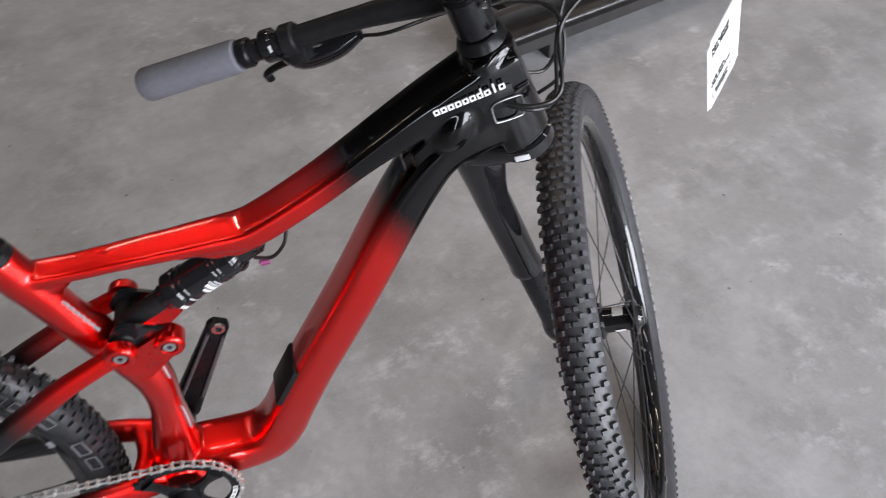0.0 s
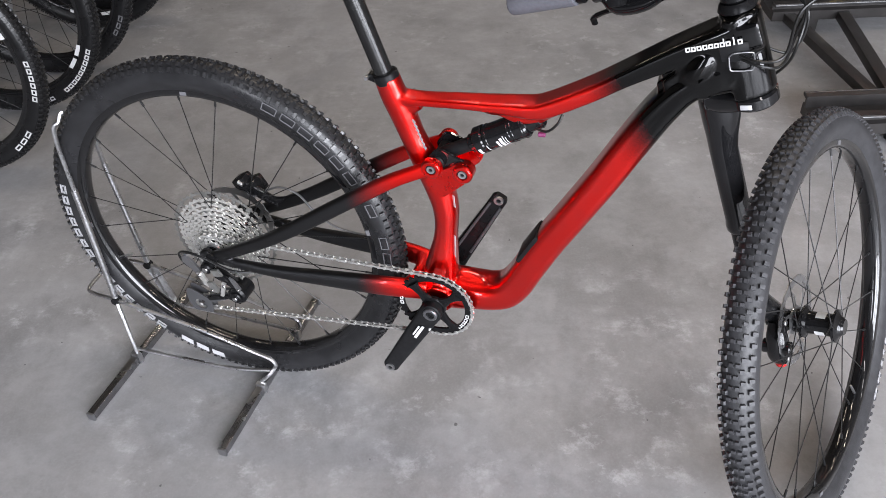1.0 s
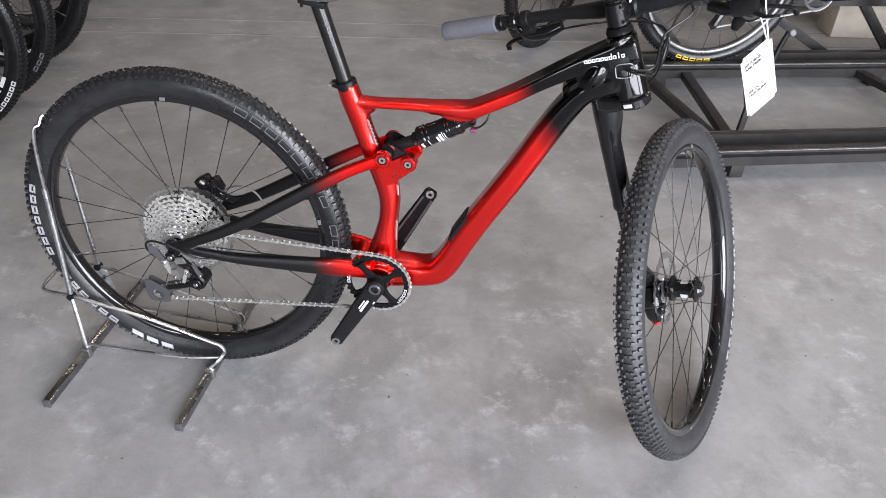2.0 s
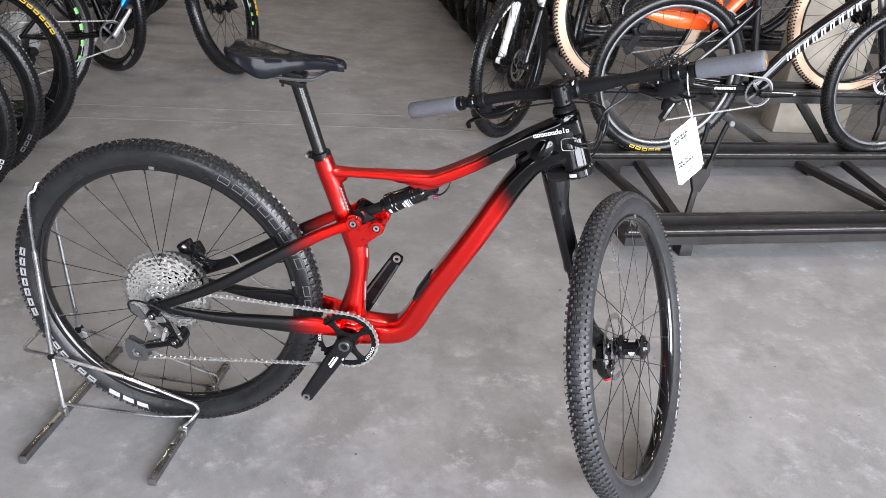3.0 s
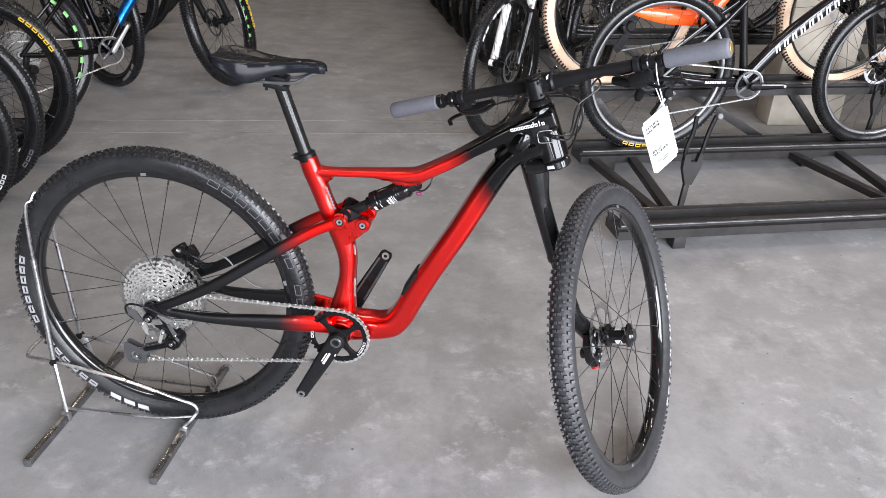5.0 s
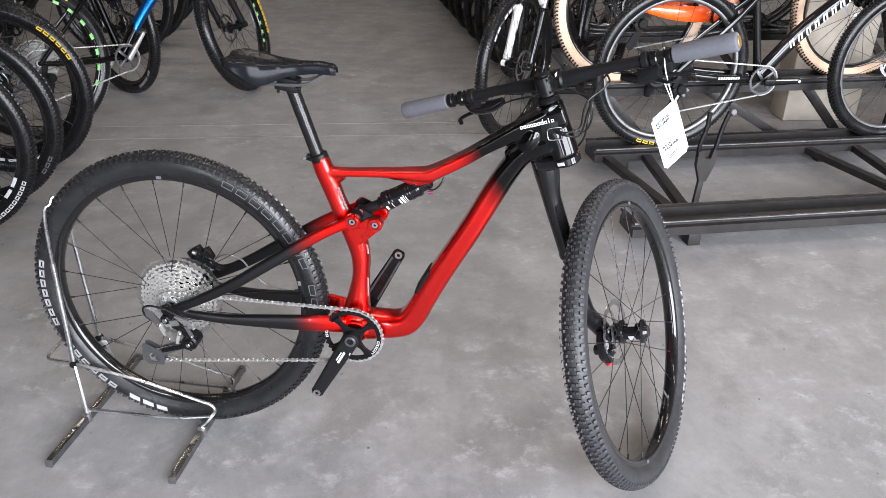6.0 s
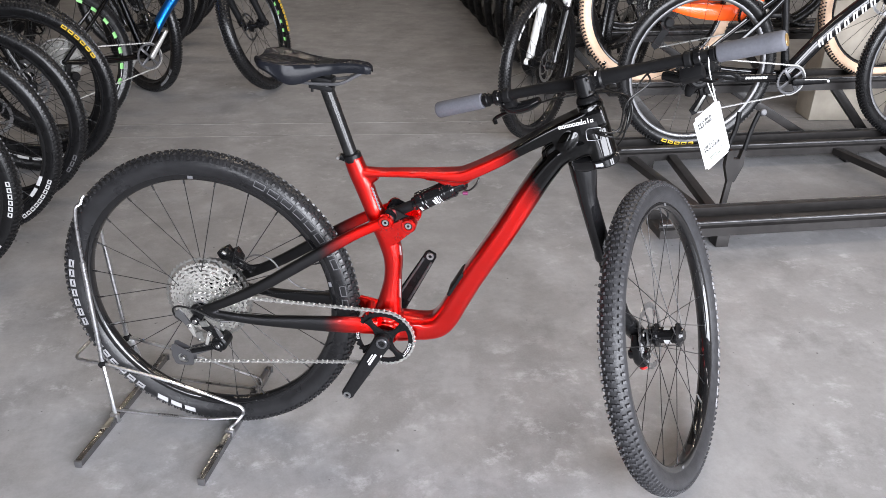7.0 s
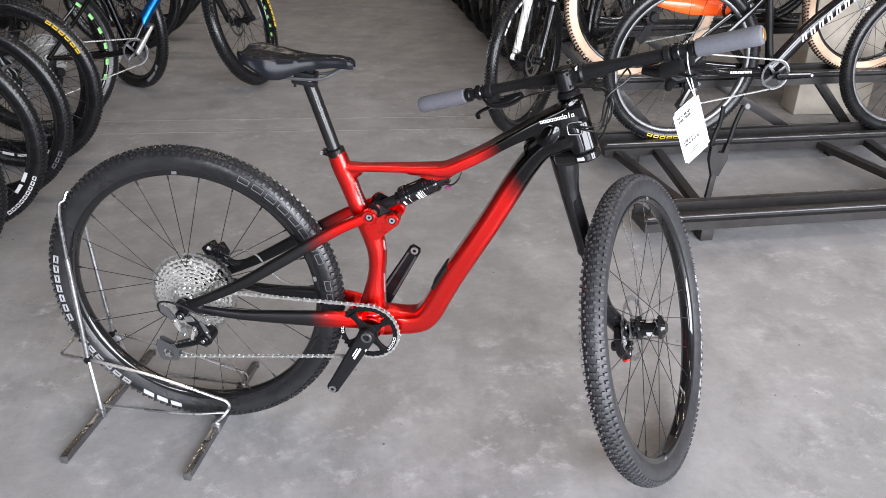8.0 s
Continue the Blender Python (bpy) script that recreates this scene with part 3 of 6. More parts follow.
def chain_mesh(path):
    """Chain links along a path of points: inner and outer plate pairs in turn, and rollers."""
    pts = [Vector(p) for p in path]
    run = [0.0]
    for a, b in zip(pts, pts[1:]):
        run.append(run[-1] + (b - a).length)
    pitch = 0.0127

    def at(s):
        s = min(max(s, 0), run[-1] - 1e-6)
        i = next(k for k in range(len(run) - 1) if run[k + 1] > s)
        return pts[i].lerp(pts[i + 1], (s - run[i]) / (run[i + 1] - run[i]))

    verts, faces = [], []
    n = int(run[-1] / pitch)
    for k in range(n):
        a, b = at(k * pitch), at((k + 1) * pitch)
        t = (b - a).normalized()
        u = t.cross(Vector((0, 1, 0))).normalized()
        mid = (a + b) / 2
        off = 0.0031 if k % 2 else 0.0022
        for side in (-1, 1):
            base = len(verts)
            shape = [(-0.0082, 0.0), (-0.0066, 0.0037), (-0.0025, 0.0019), (0.0025, 0.0019), (0.0066, 0.0037), (0.0082, 0.0), (0.0066, -0.0037), (0.0025, -0.0019), (-0.0025, -0.0019), (-0.0066, -0.0037)]
            for yy in (off, off + 0.0009):
                for sx, sz in shape:
                    verts.append(tuple(mid + t * sx + u * sz + Vector((0, side * yy, 0))))
            c = len(shape)
            faces.append(tuple(range(base, base + c)))
            faces.append(tuple(range(base + c, base + 2 * c)))
            for j in range(c):
                faces.append((base + j, base + (j + 1) % c, base + c + (j + 1) % c, base + c + j))
        base = len(verts)
        for yy in (-0.0036, 0.0036):
            for j in range(6):
                w = 2 * math.pi * j / 6
                verts.append(tuple(a + t * (0.0028 * math.cos(w)) + u * (0.0028 * math.sin(w)) + Vector((0, yy, 0))))
        for j in range(6):
            faces.append((base + j, base + (j + 1) % 6, base + 6 + (j + 1) % 6, base + 6 + j))
        faces.append(tuple(range(base, base + 6)))
        faces.append(tuple(range(base + 6, base + 12)))
    me = bpy.data.meshes.new("chain")
    me.from_pydata(verts, [], faces)
    me.materials.append(M_CHAIN)
    return me


def arc(c, r, a0, a1, y, n=10):
    return [(c[0] + r * math.cos(radians(a0 + (a1 - a0) * k / n)), y, c[1] + r * math.sin(radians(a0 + (a1 - a0) * k / n))) for k in range(n + 1)]


def crank_arm(bm, c, tip, y0, y1, w0=0.0205, w1=0.0150):
    """A forged crank arm from the spindle c to its tip, (x, z), hollowed on its outer face."""
    a, b = Vector((c[0], 0, c[1])), Vector((tip[0], 0, tip[1]))
    rows = []
    for k, (f, w, h) in enumerate(((-0.06, 0.010, 0.007), (0.0, w0, 0.010), (0.12, w0 * 0.98, 0.010), (0.5, (w0 + w1) / 2, 0.0085), (0.92, w1, 0.007), (1.0, w1, 0.0065), (1.05, w1 * 0.7, 0.005))):
        p = a.lerp(b, f)
        rows.append((p.x, y0 + (y1 - y0) * min(1, max(0, f)), p.z, h, w))
    sweep(bm, smooth(rows, 4), 16, power=4.0)
    return bm


# ---------------------------------------------------------------- the red bicycle
AXLE = (0.0, WHEEL_R)
BB = (0.445, 0.335)
HEAD = Vector((0.869, 0, 0.862))
HEAD_ANGLE = 69.3
STEER_BY = 72.0
UP = Vector((-math.cos(radians(HEAD_ANGLE)), 0, math.sin(radians(HEAD_ANGLE))))
STEER = Matrix.Translation(HEAD) @ Matrix.Rotation(radians(STEER_BY), 4, UP) @ Matrix.Translation(-HEAD)


def on_axis(s, forward=0.0, y=0.0):
    """A point s metres up the steering axis from the head tube's middle, before the bars are turned."""
    f = Vector((UP.z, 0, -UP.x))
    return HEAD + UP * s + f * forward + Vector((0, y, 0))


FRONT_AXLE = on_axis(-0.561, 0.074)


bike = thing("mountain_bicycle", "red and black full-suspension mountain bicycle in a wire stand", "bicycle")

def moulded(ob, voxel):
    """Melts the crossing tubes of a moulded frame into one skin with soft fillets."""
    skin = ob.modifiers.new("skin", "REMESH")
    skin.mode, skin.voxel_size, skin.use_smooth_shade = "VOXEL", voxel, True
    soft = ob.modifiers.new("soften", "SMOOTH")
    soft.factor, soft.iterations = 0.5, 5
    return ob


# front triangle: one moulded shell
bm = bmesh.new()
top_tube = [(0.372, 0, 0.7225, 0.0163, 0.0080), (0.427, 0, 0.7228, 0.0163, 0.0064), (0.483, 0, 0.7270, 0.0178, 0.0066), (0.532, 0, 0.7303, 0.0196, 0.0070), (0.570, 0, 0.7320, 0.0214, 0.0090), (0.602, 0, 0.7335, 0.0228, 0.0112),
            (0.618, 0, 0.7380, 0.0232, 0.0125), (0.644, 0, 0.7515, 0.0234, 0.0125), (0.686, 0, 0.7765, 0.0240, 0.0122), (0.726, 0, 0.8035, 0.0246, 0.0122), (0.760, 0, 0.8255, 0.0252, 0.0138), (0.801, 0, 0.8500, 0.0262, 0.0165), (0.850, 0, 0.8740, 0.0285, 0.0210), (0.884, 0, 0.8890, 0.0270, 0.0200)]
sweep(bm, smooth(top_tube, 6), 40, power=7.0)
down_tube = [(0.882, 0, 0.828, 0.027, 0.0220), (0.852, 0, 0.822, 0.030, 0.0230), (0.812, 0, 0.800, 0.030, 0.0200), (0.783, 0, 0.763, 0.030, 0.0225), (0.753, 0, 0.709, 0.030, 0.0240), (0.711, 0, 0.626, 0.031, 0.0245),
             (0.673, 0, 0.556, 0.032, 0.0250), (0.638, 0, 0.492, 0.032, 0.0258), (0.606, 0, 0.428, 0.033, 0.0268), (0.587, 0, 0.388, 0.033, 0.0278), (0.566, 0, 0.360, 0.034, 0.0280), (0.539, 0, 0.348, 0.035, 0.0270), (0.508, 0, 0.344, 0.036, 0.0280), (0.472, 0, 0.340, 0.036, 0.0320), (0.430, 0, 0.336, 0.035, 0.0300)]
sweep(bm, smooth(down_tube, 6), 40, power=3.8)
seat_tube = [(0.372, 0, 0.752, 0.0195, 0.0195), (0.381, 0, 0.724, 0.0195, 0.021), (0.393, 0, 0.695, 0.0195, 0.0215), (0.407, 0, 0.655, 0.0195, 0.020), (0.425, 0, 0.612, 0.021, 0.022), (0.446, 0, 0.567, 0.023, 0.0245),
             (0.457, 0, 0.521, 0.023, 0.022), (0.456, 0, 0.472, 0.023, 0.020), (0.450, 0, 0.422, 0.027, 0.025), (0.443, 0, 0.372, 0.033, 0.032), (0.441, 0, 0.335, 0.036, 0.034)]
sweep(bm, smooth(seat_tube, 6), 18, power=2.3)
# gusset under the shock's front mount, and the fillets at seat and head
tmp = plate(bmesh.new(), [(0.496, 0.7265), (0.520, 0.7225), (0.540, 0.7215), (0.553, 0.7175), (0.570, 0.7105), (0.588, 0.7055), (0.599, 0.7065), (0.618, 0.7165), (0.644, 0.7365), (0.660, 0.7500), (0.650, 0.7580), (0.604, 0.7400), (0.540, 0.7310)], -0.0150, 0.0150)
bmesh.ops.bevel(tmp, geom=list(tmp.edges), offset=0.004, segments=3, affect="EDGES")
merge(bm, tmp)
sweep(bm, smooth([(0.395, 0, 0.690, 0.012, 0.016), (0.402, 0, 0.706, 0.014, 0.018), (0.425, 0, 0.716, 0.014, 0.010)], 4), 12)
rod(bm, on_axis(0.050), on_axis(-0.068), 0.0240, 0.0255, 24, 0.003)
# head tube with flat flanks that run in to a rounded nose
section = [(-0.022, 0.0275), (-0.008, 0.0312), (0.000, 0.0298), (0.0075, 0.0268), (0.0145, 0.0234), (0.0205, 0.0194), (0.0258, 0.0145), (0.0290, 0.0080)]
section = [(f, -y) for f, y in section] + [(0.0302, 0.0)] + [(f, y) for f, y in reversed(section)]
rings = [[bm.verts.new(on_axis(h, f * w, y * w)) for f, y in section] for h, w in ((0.046, 0.90), (0.030, 0.90), (-0.030, 0.97), (-0.064, 1.0))]
for p, q in zip(rings, rings[1:]):
    for k in range(len(p)):
        bm.faces.new((p[k], q[k], q[(k + 1) % len(p)], p[(k + 1) % len(p)]))
bm.faces.new(rings[0])
bm.faces.new(list(reversed(rings[-1])))
sweep(bm, smooth([(0.800, 0, 0.815, 0.020, 0.018), (0.835, 0, 0.838, 0.022, 0.022), (0.868, 0, 0.852, 0.022, 0.026)], 4), 12)
tmp = plate(bmesh.new(), [(0.766, 0.810), (0.790, 0.838), (0.856, 0.878), (0.868, 0.872), (0.880, 0.826), (0.868, 0.808), (0.832, 0.802), (0.806, 0.780), (0.778, 0.766)], -0.0298, 0.0298)
bmesh.ops.bevel(tmp, geom=list(tmp.edges), offset=0.010, segments=4, affect="EDGES")
for v in tmp.verts:
    v.co.y *= 0.72 + 0.28 * min(1.0, max(0.0, (v.co.x - 0.766) / 0.09))
merge(bm, tmp)
for y in (-0.0200, 0.0200):
    tmp = bmesh.new()
    bmesh.ops.create_icosphere(tmp, subdivisions=4, radius=1.0)
    tmp.transform(Matrix.Translation((0.820, y, 0.832)) @ pose(0, 0, 0, 0, -58, 0) @ Matrix.Diagonal((0.030, 0.0142, 0.018, 1)))
    merge(bm, tmp)
rod(bm, (BB[0], -0.040, BB[1]), (BB[0], 0.040, BB[1]), 0.030, sides=24, chamfer=0.003)
moulded(part("frame_shell", bm, M_FRONT, bike, "red carbon front triangle fading to glossy black at the head"), 0.0022)

def hull(circles, steps=24):
    """The outline round a set of circles (x, z, r), as a convex ring of points."""
    pts = sorted({(round(x + r * math.cos(2 * math.pi * k / steps), 6), round(z + r * math.sin(2 * math.pi * k / steps), 6)) for x, z, r in circles for k in range(steps)})

    def half(seq):
        out = []
        for p in seq:
            while len(out) > 1 and (out[-1][0] - out[-2][0]) * (p[1] - out[-2][1]) - (out[-1][1] - out[-2][1]) * (p[0] - out[-2][0]) <= 0:
                out.pop()
            out.append(p)
        return out[:-1]

    return half(pts) + half(pts[::-1])


# web plates that carry the rocker link, the link itself and its pivots
for s in (-1, 1):
    bm = bmesh.new()
    plate(bm, hull([(0.500, 0.620, 0.0165), (0.448, 0.594, 0.013), (0.460, 0.574, 0.010)]), s * 0.017, s * 0.034)
    bmesh.ops.bevel(bm, geom=[e for e in bm.edges if abs(e.verts[0].co.y - e.verts[1].co.y) < 1e-6], offset=0.003, segments=3, affect="EDGES")
    part("link_mount", bm, M_RED, bike)
for s in (-1, 1):
    bm = bmesh.new()
    plate(bm, hull([(0.452, 0.628, 0.0135), (0.497, 0.624, 0.0125), (0.459, 0.640, 0.0125)]), s * 0.0225, s * 0.0275)
    bmesh.ops.bevel(bm, geom=[e for e in bm.edges if abs(e.verts[0].co.y - e.verts[1].co.y) < 1e-6], offset=0.0015, segments=2, affect="EDGES")
    rocker = part("rocker_link", bm, M_GLOSS, bike, "glossy black rocker link")
    for x, z, y in ((0.452, 0.628, 0.0505), (0.500, 0.620, 0.0405)):
        cap = lathe(bmesh.new(), [(0.0085, 0.0), (0.0092, 0.0015), (0.0140, 0.0015), (0.0160, -0.0005), (0.0165, -0.0030), (0.0165, -0.0120), (0.0085, -0.0120)], 28)
        cap.transform(Matrix.Translation((x, s * y, z)) @ Matrix.Diagonal((1, s, 1, 1)))
        part("pivot_cap", cap, M_RED, rocker, "red pivot cap with a steel bolt")
        bm = bmesh.new()
        rod(bm, (x, s * (y - 0.010), z), (x, s * (y - 0.0015), z), 0.0086, sides=18)
        part("pivot_seat", bm, M_MATT, rocker)
        ring = lathe(bmesh.new(), [(0.0032, -0.0012), (0.0066, -0.0012), (0.0066, 0.0012), (0.0032, 0.0012)], 18)
        ring.transform(Matrix.Translation((x, s * (y - 0.0008), z)))
        part("pivot_bolt", ring, M_STEEL, rocker, "steel bolt ring")

# rear triangle
bm = bmesh.new()
for s in (-1, 1):
    stay = [(0.452, s * 0.041, 0.627, 0.0075, 0.0125), (0.415, s * 0.043, 0.609, 0.0085, 0.0120), (0.380, s * 0.045, 0.590, 0.0095, 0.0125), (0.329, s * 0.049, 0.557, 0.0105, 0.0135), (0.245, s * 0.056, 0.500, 0.0105, 0.0140),
            (0.158, s * 0.063, 0.442, 0.0095, 0.0130), (0.067, s * 0.068, 0.392, 0.008, 0.0120), (0.008, s * 0.070, 0.366, 0.006, 0.0095)]
    sweep(bm, smooth(stay, 5), 14, power=3.0)
    low = [(0.425, s * 0.036, 0.352, 0.012, 0.020), (0.390, s * 0.044, 0.356, 0.012, 0.021), (0.350, s * 0.050, 0.357, 0.0115, 0.021), (0.311, s * 0.052, 0.355, 0.0115, 0.020), (0.228, s * 0.056, 0.352, 0.011, 0.0165),
           (0.143, s * 0.062, 0.351, 0.010, 0.0125), (0.065, s * 0.068, 0.357, 0.008, 0.0110), (0.020, s * 0.070, 0.362, 0.006, 0.0105), (-0.012, s * 0.070, 0.368, 0.005, 0.008)]
    sweep(bm, smooth(low, 5), 14, power=2.6)
    rod(bm, (0, s * 0.064, WHEEL_R), (0, s * 0.077, WHEEL_R), 0.0155, sides=20, chamfer=0.002)
sweep(bm, smooth([(0.392, -0.046, 0.358, 0.014, 0.017), (0.402, 0, 0.362, 0.012, 0.017), (0.392, 0.046, 0.358, 0.014, 0.017)], 5), 12, ref=(1, 0, 0))
moulded(part("rear_triangle", bm, M_REAR, bike, "black rear triangle fading to red towards the pivots"), 0.0020)

# shock absorber
bm = bmesh.new()
A, B = Vector((0.455, 0, 0.627)), Vector((0.606, 0, 0.712))
ax = (B - A).normalized()
rod(bm, A + ax * 0.084, A + ax * 0.158, 0.0205, sides=28, chamfer=0.003)
for d in (0.090, 0.128, 0.134, 0.150):
    rod(bm, A + ax * d, A + ax * (d + 0.003), 0.0214, sides=28, chamfer=0.001)
rod(bm, A + ax * 0.068, A + ax * 0.085, 0.0222, sides=24, chamfer=0.002)
rod(bm, A + ax * 0.056, A + ax * 0.070, 0.0150, sides=24, chamfer=0.002)
rod(bm, B - ax * 0.022, B + ax * 0.010, 0.015, sides=18, chamfer=0.003)
shock = part("shock_absorber", bm, M_GLOSS, bike, "glossy black air shock with white print")
bm = bmesh.new()
rod(bm, A - ax * 0.002, A + ax * 0.058, 0.0115, sides=18)
rod(bm, A + Vector((0, -0.030, 0)), A + Vector((0, 0.030, 0)), 0.0115, sides=20, chamfer=0.002)
part("shock_shaft", bm, M_MATT, shock)
bm = bmesh.new()
rod(bm, B + Vector((0.006, -0.017, -0.014)), B + Vector((0.017, -0.017, -0.013)), 0.0040, sides=12, chamfer=0.001)
part("rebound_dial", bm, M_PURPLE, shock, "pink and blue rebound dial")
bm = bmesh.new()
wire(bm, [B + Vector((0.002, -0.018, -0.004)), B + Vector((0.020, -0.022, -0.004)), B + Vector((0.034, -0.022, 0.010)), B + Vector((0.040, -0.016, 0.024))], 0.0020)
part("lockout_cable", bm, M_CABLE, shock)
bm = bmesh.new()
for d, w, h in ((0.073, 0.005, 0.012), (0.088, 0.0015, 0.014), (0.106, 0.004, 0.016), (0.112, 0.005, 0.022), (0.119, 0.0015, 0.026), (0.123, 0.0015, 0.020)):
    r = 0.0206 if d > 0.084 else 0.0223
    for k in range(4):
        w0 = -h / 2 + k * h / 4
        w1 = w0 + h / 4
        quad = []
        for dd, ww in ((d, w0), (d + w, w0), (d + w, w1), (d, w1)):
            g = ww / r + radians(28)
            side = ax.cross(Vector((0, 1, 0))) * -1
            quad.append(bm.verts.new(A + ax * dd + (Vector((0, -1, 0)) * math.cos(g) + side * math.sin(g)) * (r + 0.0005)))
        bm.faces.new(quad)
part("shock_print", bm, M_WHITE, shock, "white print blocks")

# wheels
rear = wheel("rear_wheel", bike, pose(0.004, 0, WHEEL_R, 0, 0, 2.4) @ pose(0, 0, 0, -2.3, 0, 0) @ pose(0, 0, 0, 0, 8, 0) @ Matrix.Scale(1.004, 4), fine=True, cassette=True, tyre_mat=M_SIDEWALL, tread_mat=M_REAR_TREAD, label="black alloy rear wheel with a knobbly tyre")
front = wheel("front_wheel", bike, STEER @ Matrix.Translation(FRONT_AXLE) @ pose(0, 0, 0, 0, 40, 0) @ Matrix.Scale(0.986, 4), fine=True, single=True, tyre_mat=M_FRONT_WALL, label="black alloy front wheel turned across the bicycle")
for word_from, word_to, pattern in ((174, 206, "xxxxxxx"), (213, 243, "xxxxxx")):
    print_blocks("sidewall_print", letters(word_from, word_to, pattern), 0.3375, -0.0266, 0.0125, M_DIMPRINT, rear, hollow=True, line=0.0040)
print_blocks("sidewall_print", letters(248, 267, "xxx"), 0.3375, -0.0266, 0.0120, M_PALEPRINT, rear, 0.3)
print_blocks("sidewall_print", letters(66 + 8, 0 + 8, "xxxxxxxx xx"), 0.3375, -0.0264, 0.0150, M_GREYPRINT, rear, hollow=True, line=0.0015)
print_blocks("sidewall_print", letters(50, -8, "xx x xx x xx x  xx x x x xx xx"), 0.3375, -0.0267, 0.0085, M_DIMPRINT, front, -0.3)
for w_ob, angles in ((rear, (192, 20, 100)), (front, (300, 120))):
    for a in angles:
        bm = bmesh.new()
        ca, sa = math.cos(radians(a)), math.sin(radians(a))
        slat(bm, (0.3030 * ca, -0.0160, 0.3030 * sa), (0.3100 * ca, -0.0160, 0.3100 * sa), 0.0012, 0.012)
        part("rim_sticker", bm, M_GREYPRINT, w_ob, "small grey rim sticker")
bm = bmesh.new()
rod(bm, (0.299, 0, 0), (0.262, 0, 0), 0.0028, 0.002, sides=8)
part("valve", bm, M_STEEL, rear, "steel valve stem", pose(0, 0, 0, 0, 150, 0))
bm = bmesh.new()
rod(bm, (0.299, 0, 0), (0.262, 0, 0), 0.0028, 0.002, sides=8)
part("valve", bm, M_STEEL, front, "steel valve stem", pose(0, 0, 0, 0, 10, 0))

for k in range(3):
    tmp = bmesh.new()
    rows = [[tmp.verts.new((0.0202 * math.cos(radians(120 * k + a)), y, 0.0202 * math.sin(radians(120 * k + a)))) for y in (-0.012, 0.004)] for a in range(0, 51, 10)]
    for p, q in zip(rows, rows[1:]):
        tmp.faces.new((p[0], p[1], q[1], q[0]))
    part("hub_print", tmp, M_WHITE, front)

# cranks, chainring, chain
CR = 0.172
near_tip = (BB[0] - 0.082, BB[1] - 0.146)
far_tip = (BB[0] + 0.080, BB[1] + 0.146)
bm = bmesh.new()
crank_arm(bm, BB, near_tip, -0.066, -0.088)
rod(bm, (BB[0], -0.050, BB[1]), (BB[0], -0.076, BB[1]), 0.017, sides=24, chamfer=0.002)
near_crank = part("crank_arm", bm, M_MATT, bike, "satin black crank arm without a pedal")
bm = bmesh.new()
tmp = lathe(bmesh.new(), [(0.0045, -0.002), (0.0088, -0.002), (0.0088, 0.002), (0.0045, 0.002)], 20)
tmp.transform(Matrix.Translation((near_tip[0], -0.0945, near_tip[1])))
part("pedal_thread", tmp, M_STEEL, near_crank, "bare steel pedal thread")
bm.free()
tmp = lathe(bmesh.new(), [(0.0085, -0.0035), (0.0118, -0.0035), (0.0132, -0.002), (0.0132, 0.003), (0.0085, 0.003)], 24)
tmp.transform(Matrix.Translation((BB[0], -0.0775, BB[1])))
part("crank_collar", tmp, M_RIMGREY, near_crank, "grey collar round the crank bolt")
tmp = lathe(bmesh.new(), [(0.004, -0.001), (0.0080, -0.001), (0.0083, 0.0), (0.0080, 0.004), (0.004, 0.004)], 20)
tmp.transform(Matrix.Translation((BB[0], -0.0775, BB[1])))
part("crank_bolt", tmp, M_GLOSS, near_crank)
d = (Vector((near_tip[0], 0, near_tip[1])) - Vector((BB[0], 0, BB[1]))).normalized()
side = Vector((-d.z, 0, d.x))
for f, w, off, high in ((0.030, 0.032, 0.0026, 0.0052), (0.034, 0.024, -0.0036, 0.0028), (0.024, 0.006, 0.0150, 0.0030)):
    bm = bmesh.new()
    p = Vector((BB[0], -0.0808 - 0.022 * f / CR, BB[1])) + d * f + side * off
    slat(bm, p, p + d * w + Vector((0, -0.022 * w / CR, 0)), 0.001, high)
    part("crank_print", bm, M_WHITE, near_crank, "white print block")
bm = bmesh.new()
crank_arm(bm, BB, far_tip, 0.078, 0.096)
rod(bm, (BB[0], 0.040, BB[1]), (BB[0], 0.086, BB[1]), 0.015, sides=20, chamfer=0.002)
far_crank = part("crank_arm", bm, M_BLACK, bike, "satin black crank arm without a pedal")
tmp = lathe(bmesh.new(), [(0.0045, -0.002), (0.0088, -0.002), (0.0088, 0.002), (0.0045, 0.002)], 20)
tmp.transform(Matrix.Translation((far_tip[0], 0.0885, far_tip[1])))
part("pedal_thread", tmp, M_STEEL, far_crank, "bare steel pedal thread")
d = (Vector((far_tip[0], 0, far_tip[1])) - Vector((BB[0], 0, BB[1]))).normalized()
side = Vector((-d.z, 0, d.x))
for off in (-0.0125, 0.0125):
    bm = bmesh.new()
    sweep(bm, [(*(Vector((BB[0], y, BB[1])) + d * f + side * (off * w)), 0.0026, 0.0026) for f, y, w in ((0.040, 0.0715, 1.05), (0.10, 0.0790, 0.95), (0.155, 0.0865, 0.82))], 10)
    part("edge_rib", bm, M_RIMGREY, far_crank, "raised glossy edge of the hollow arm")

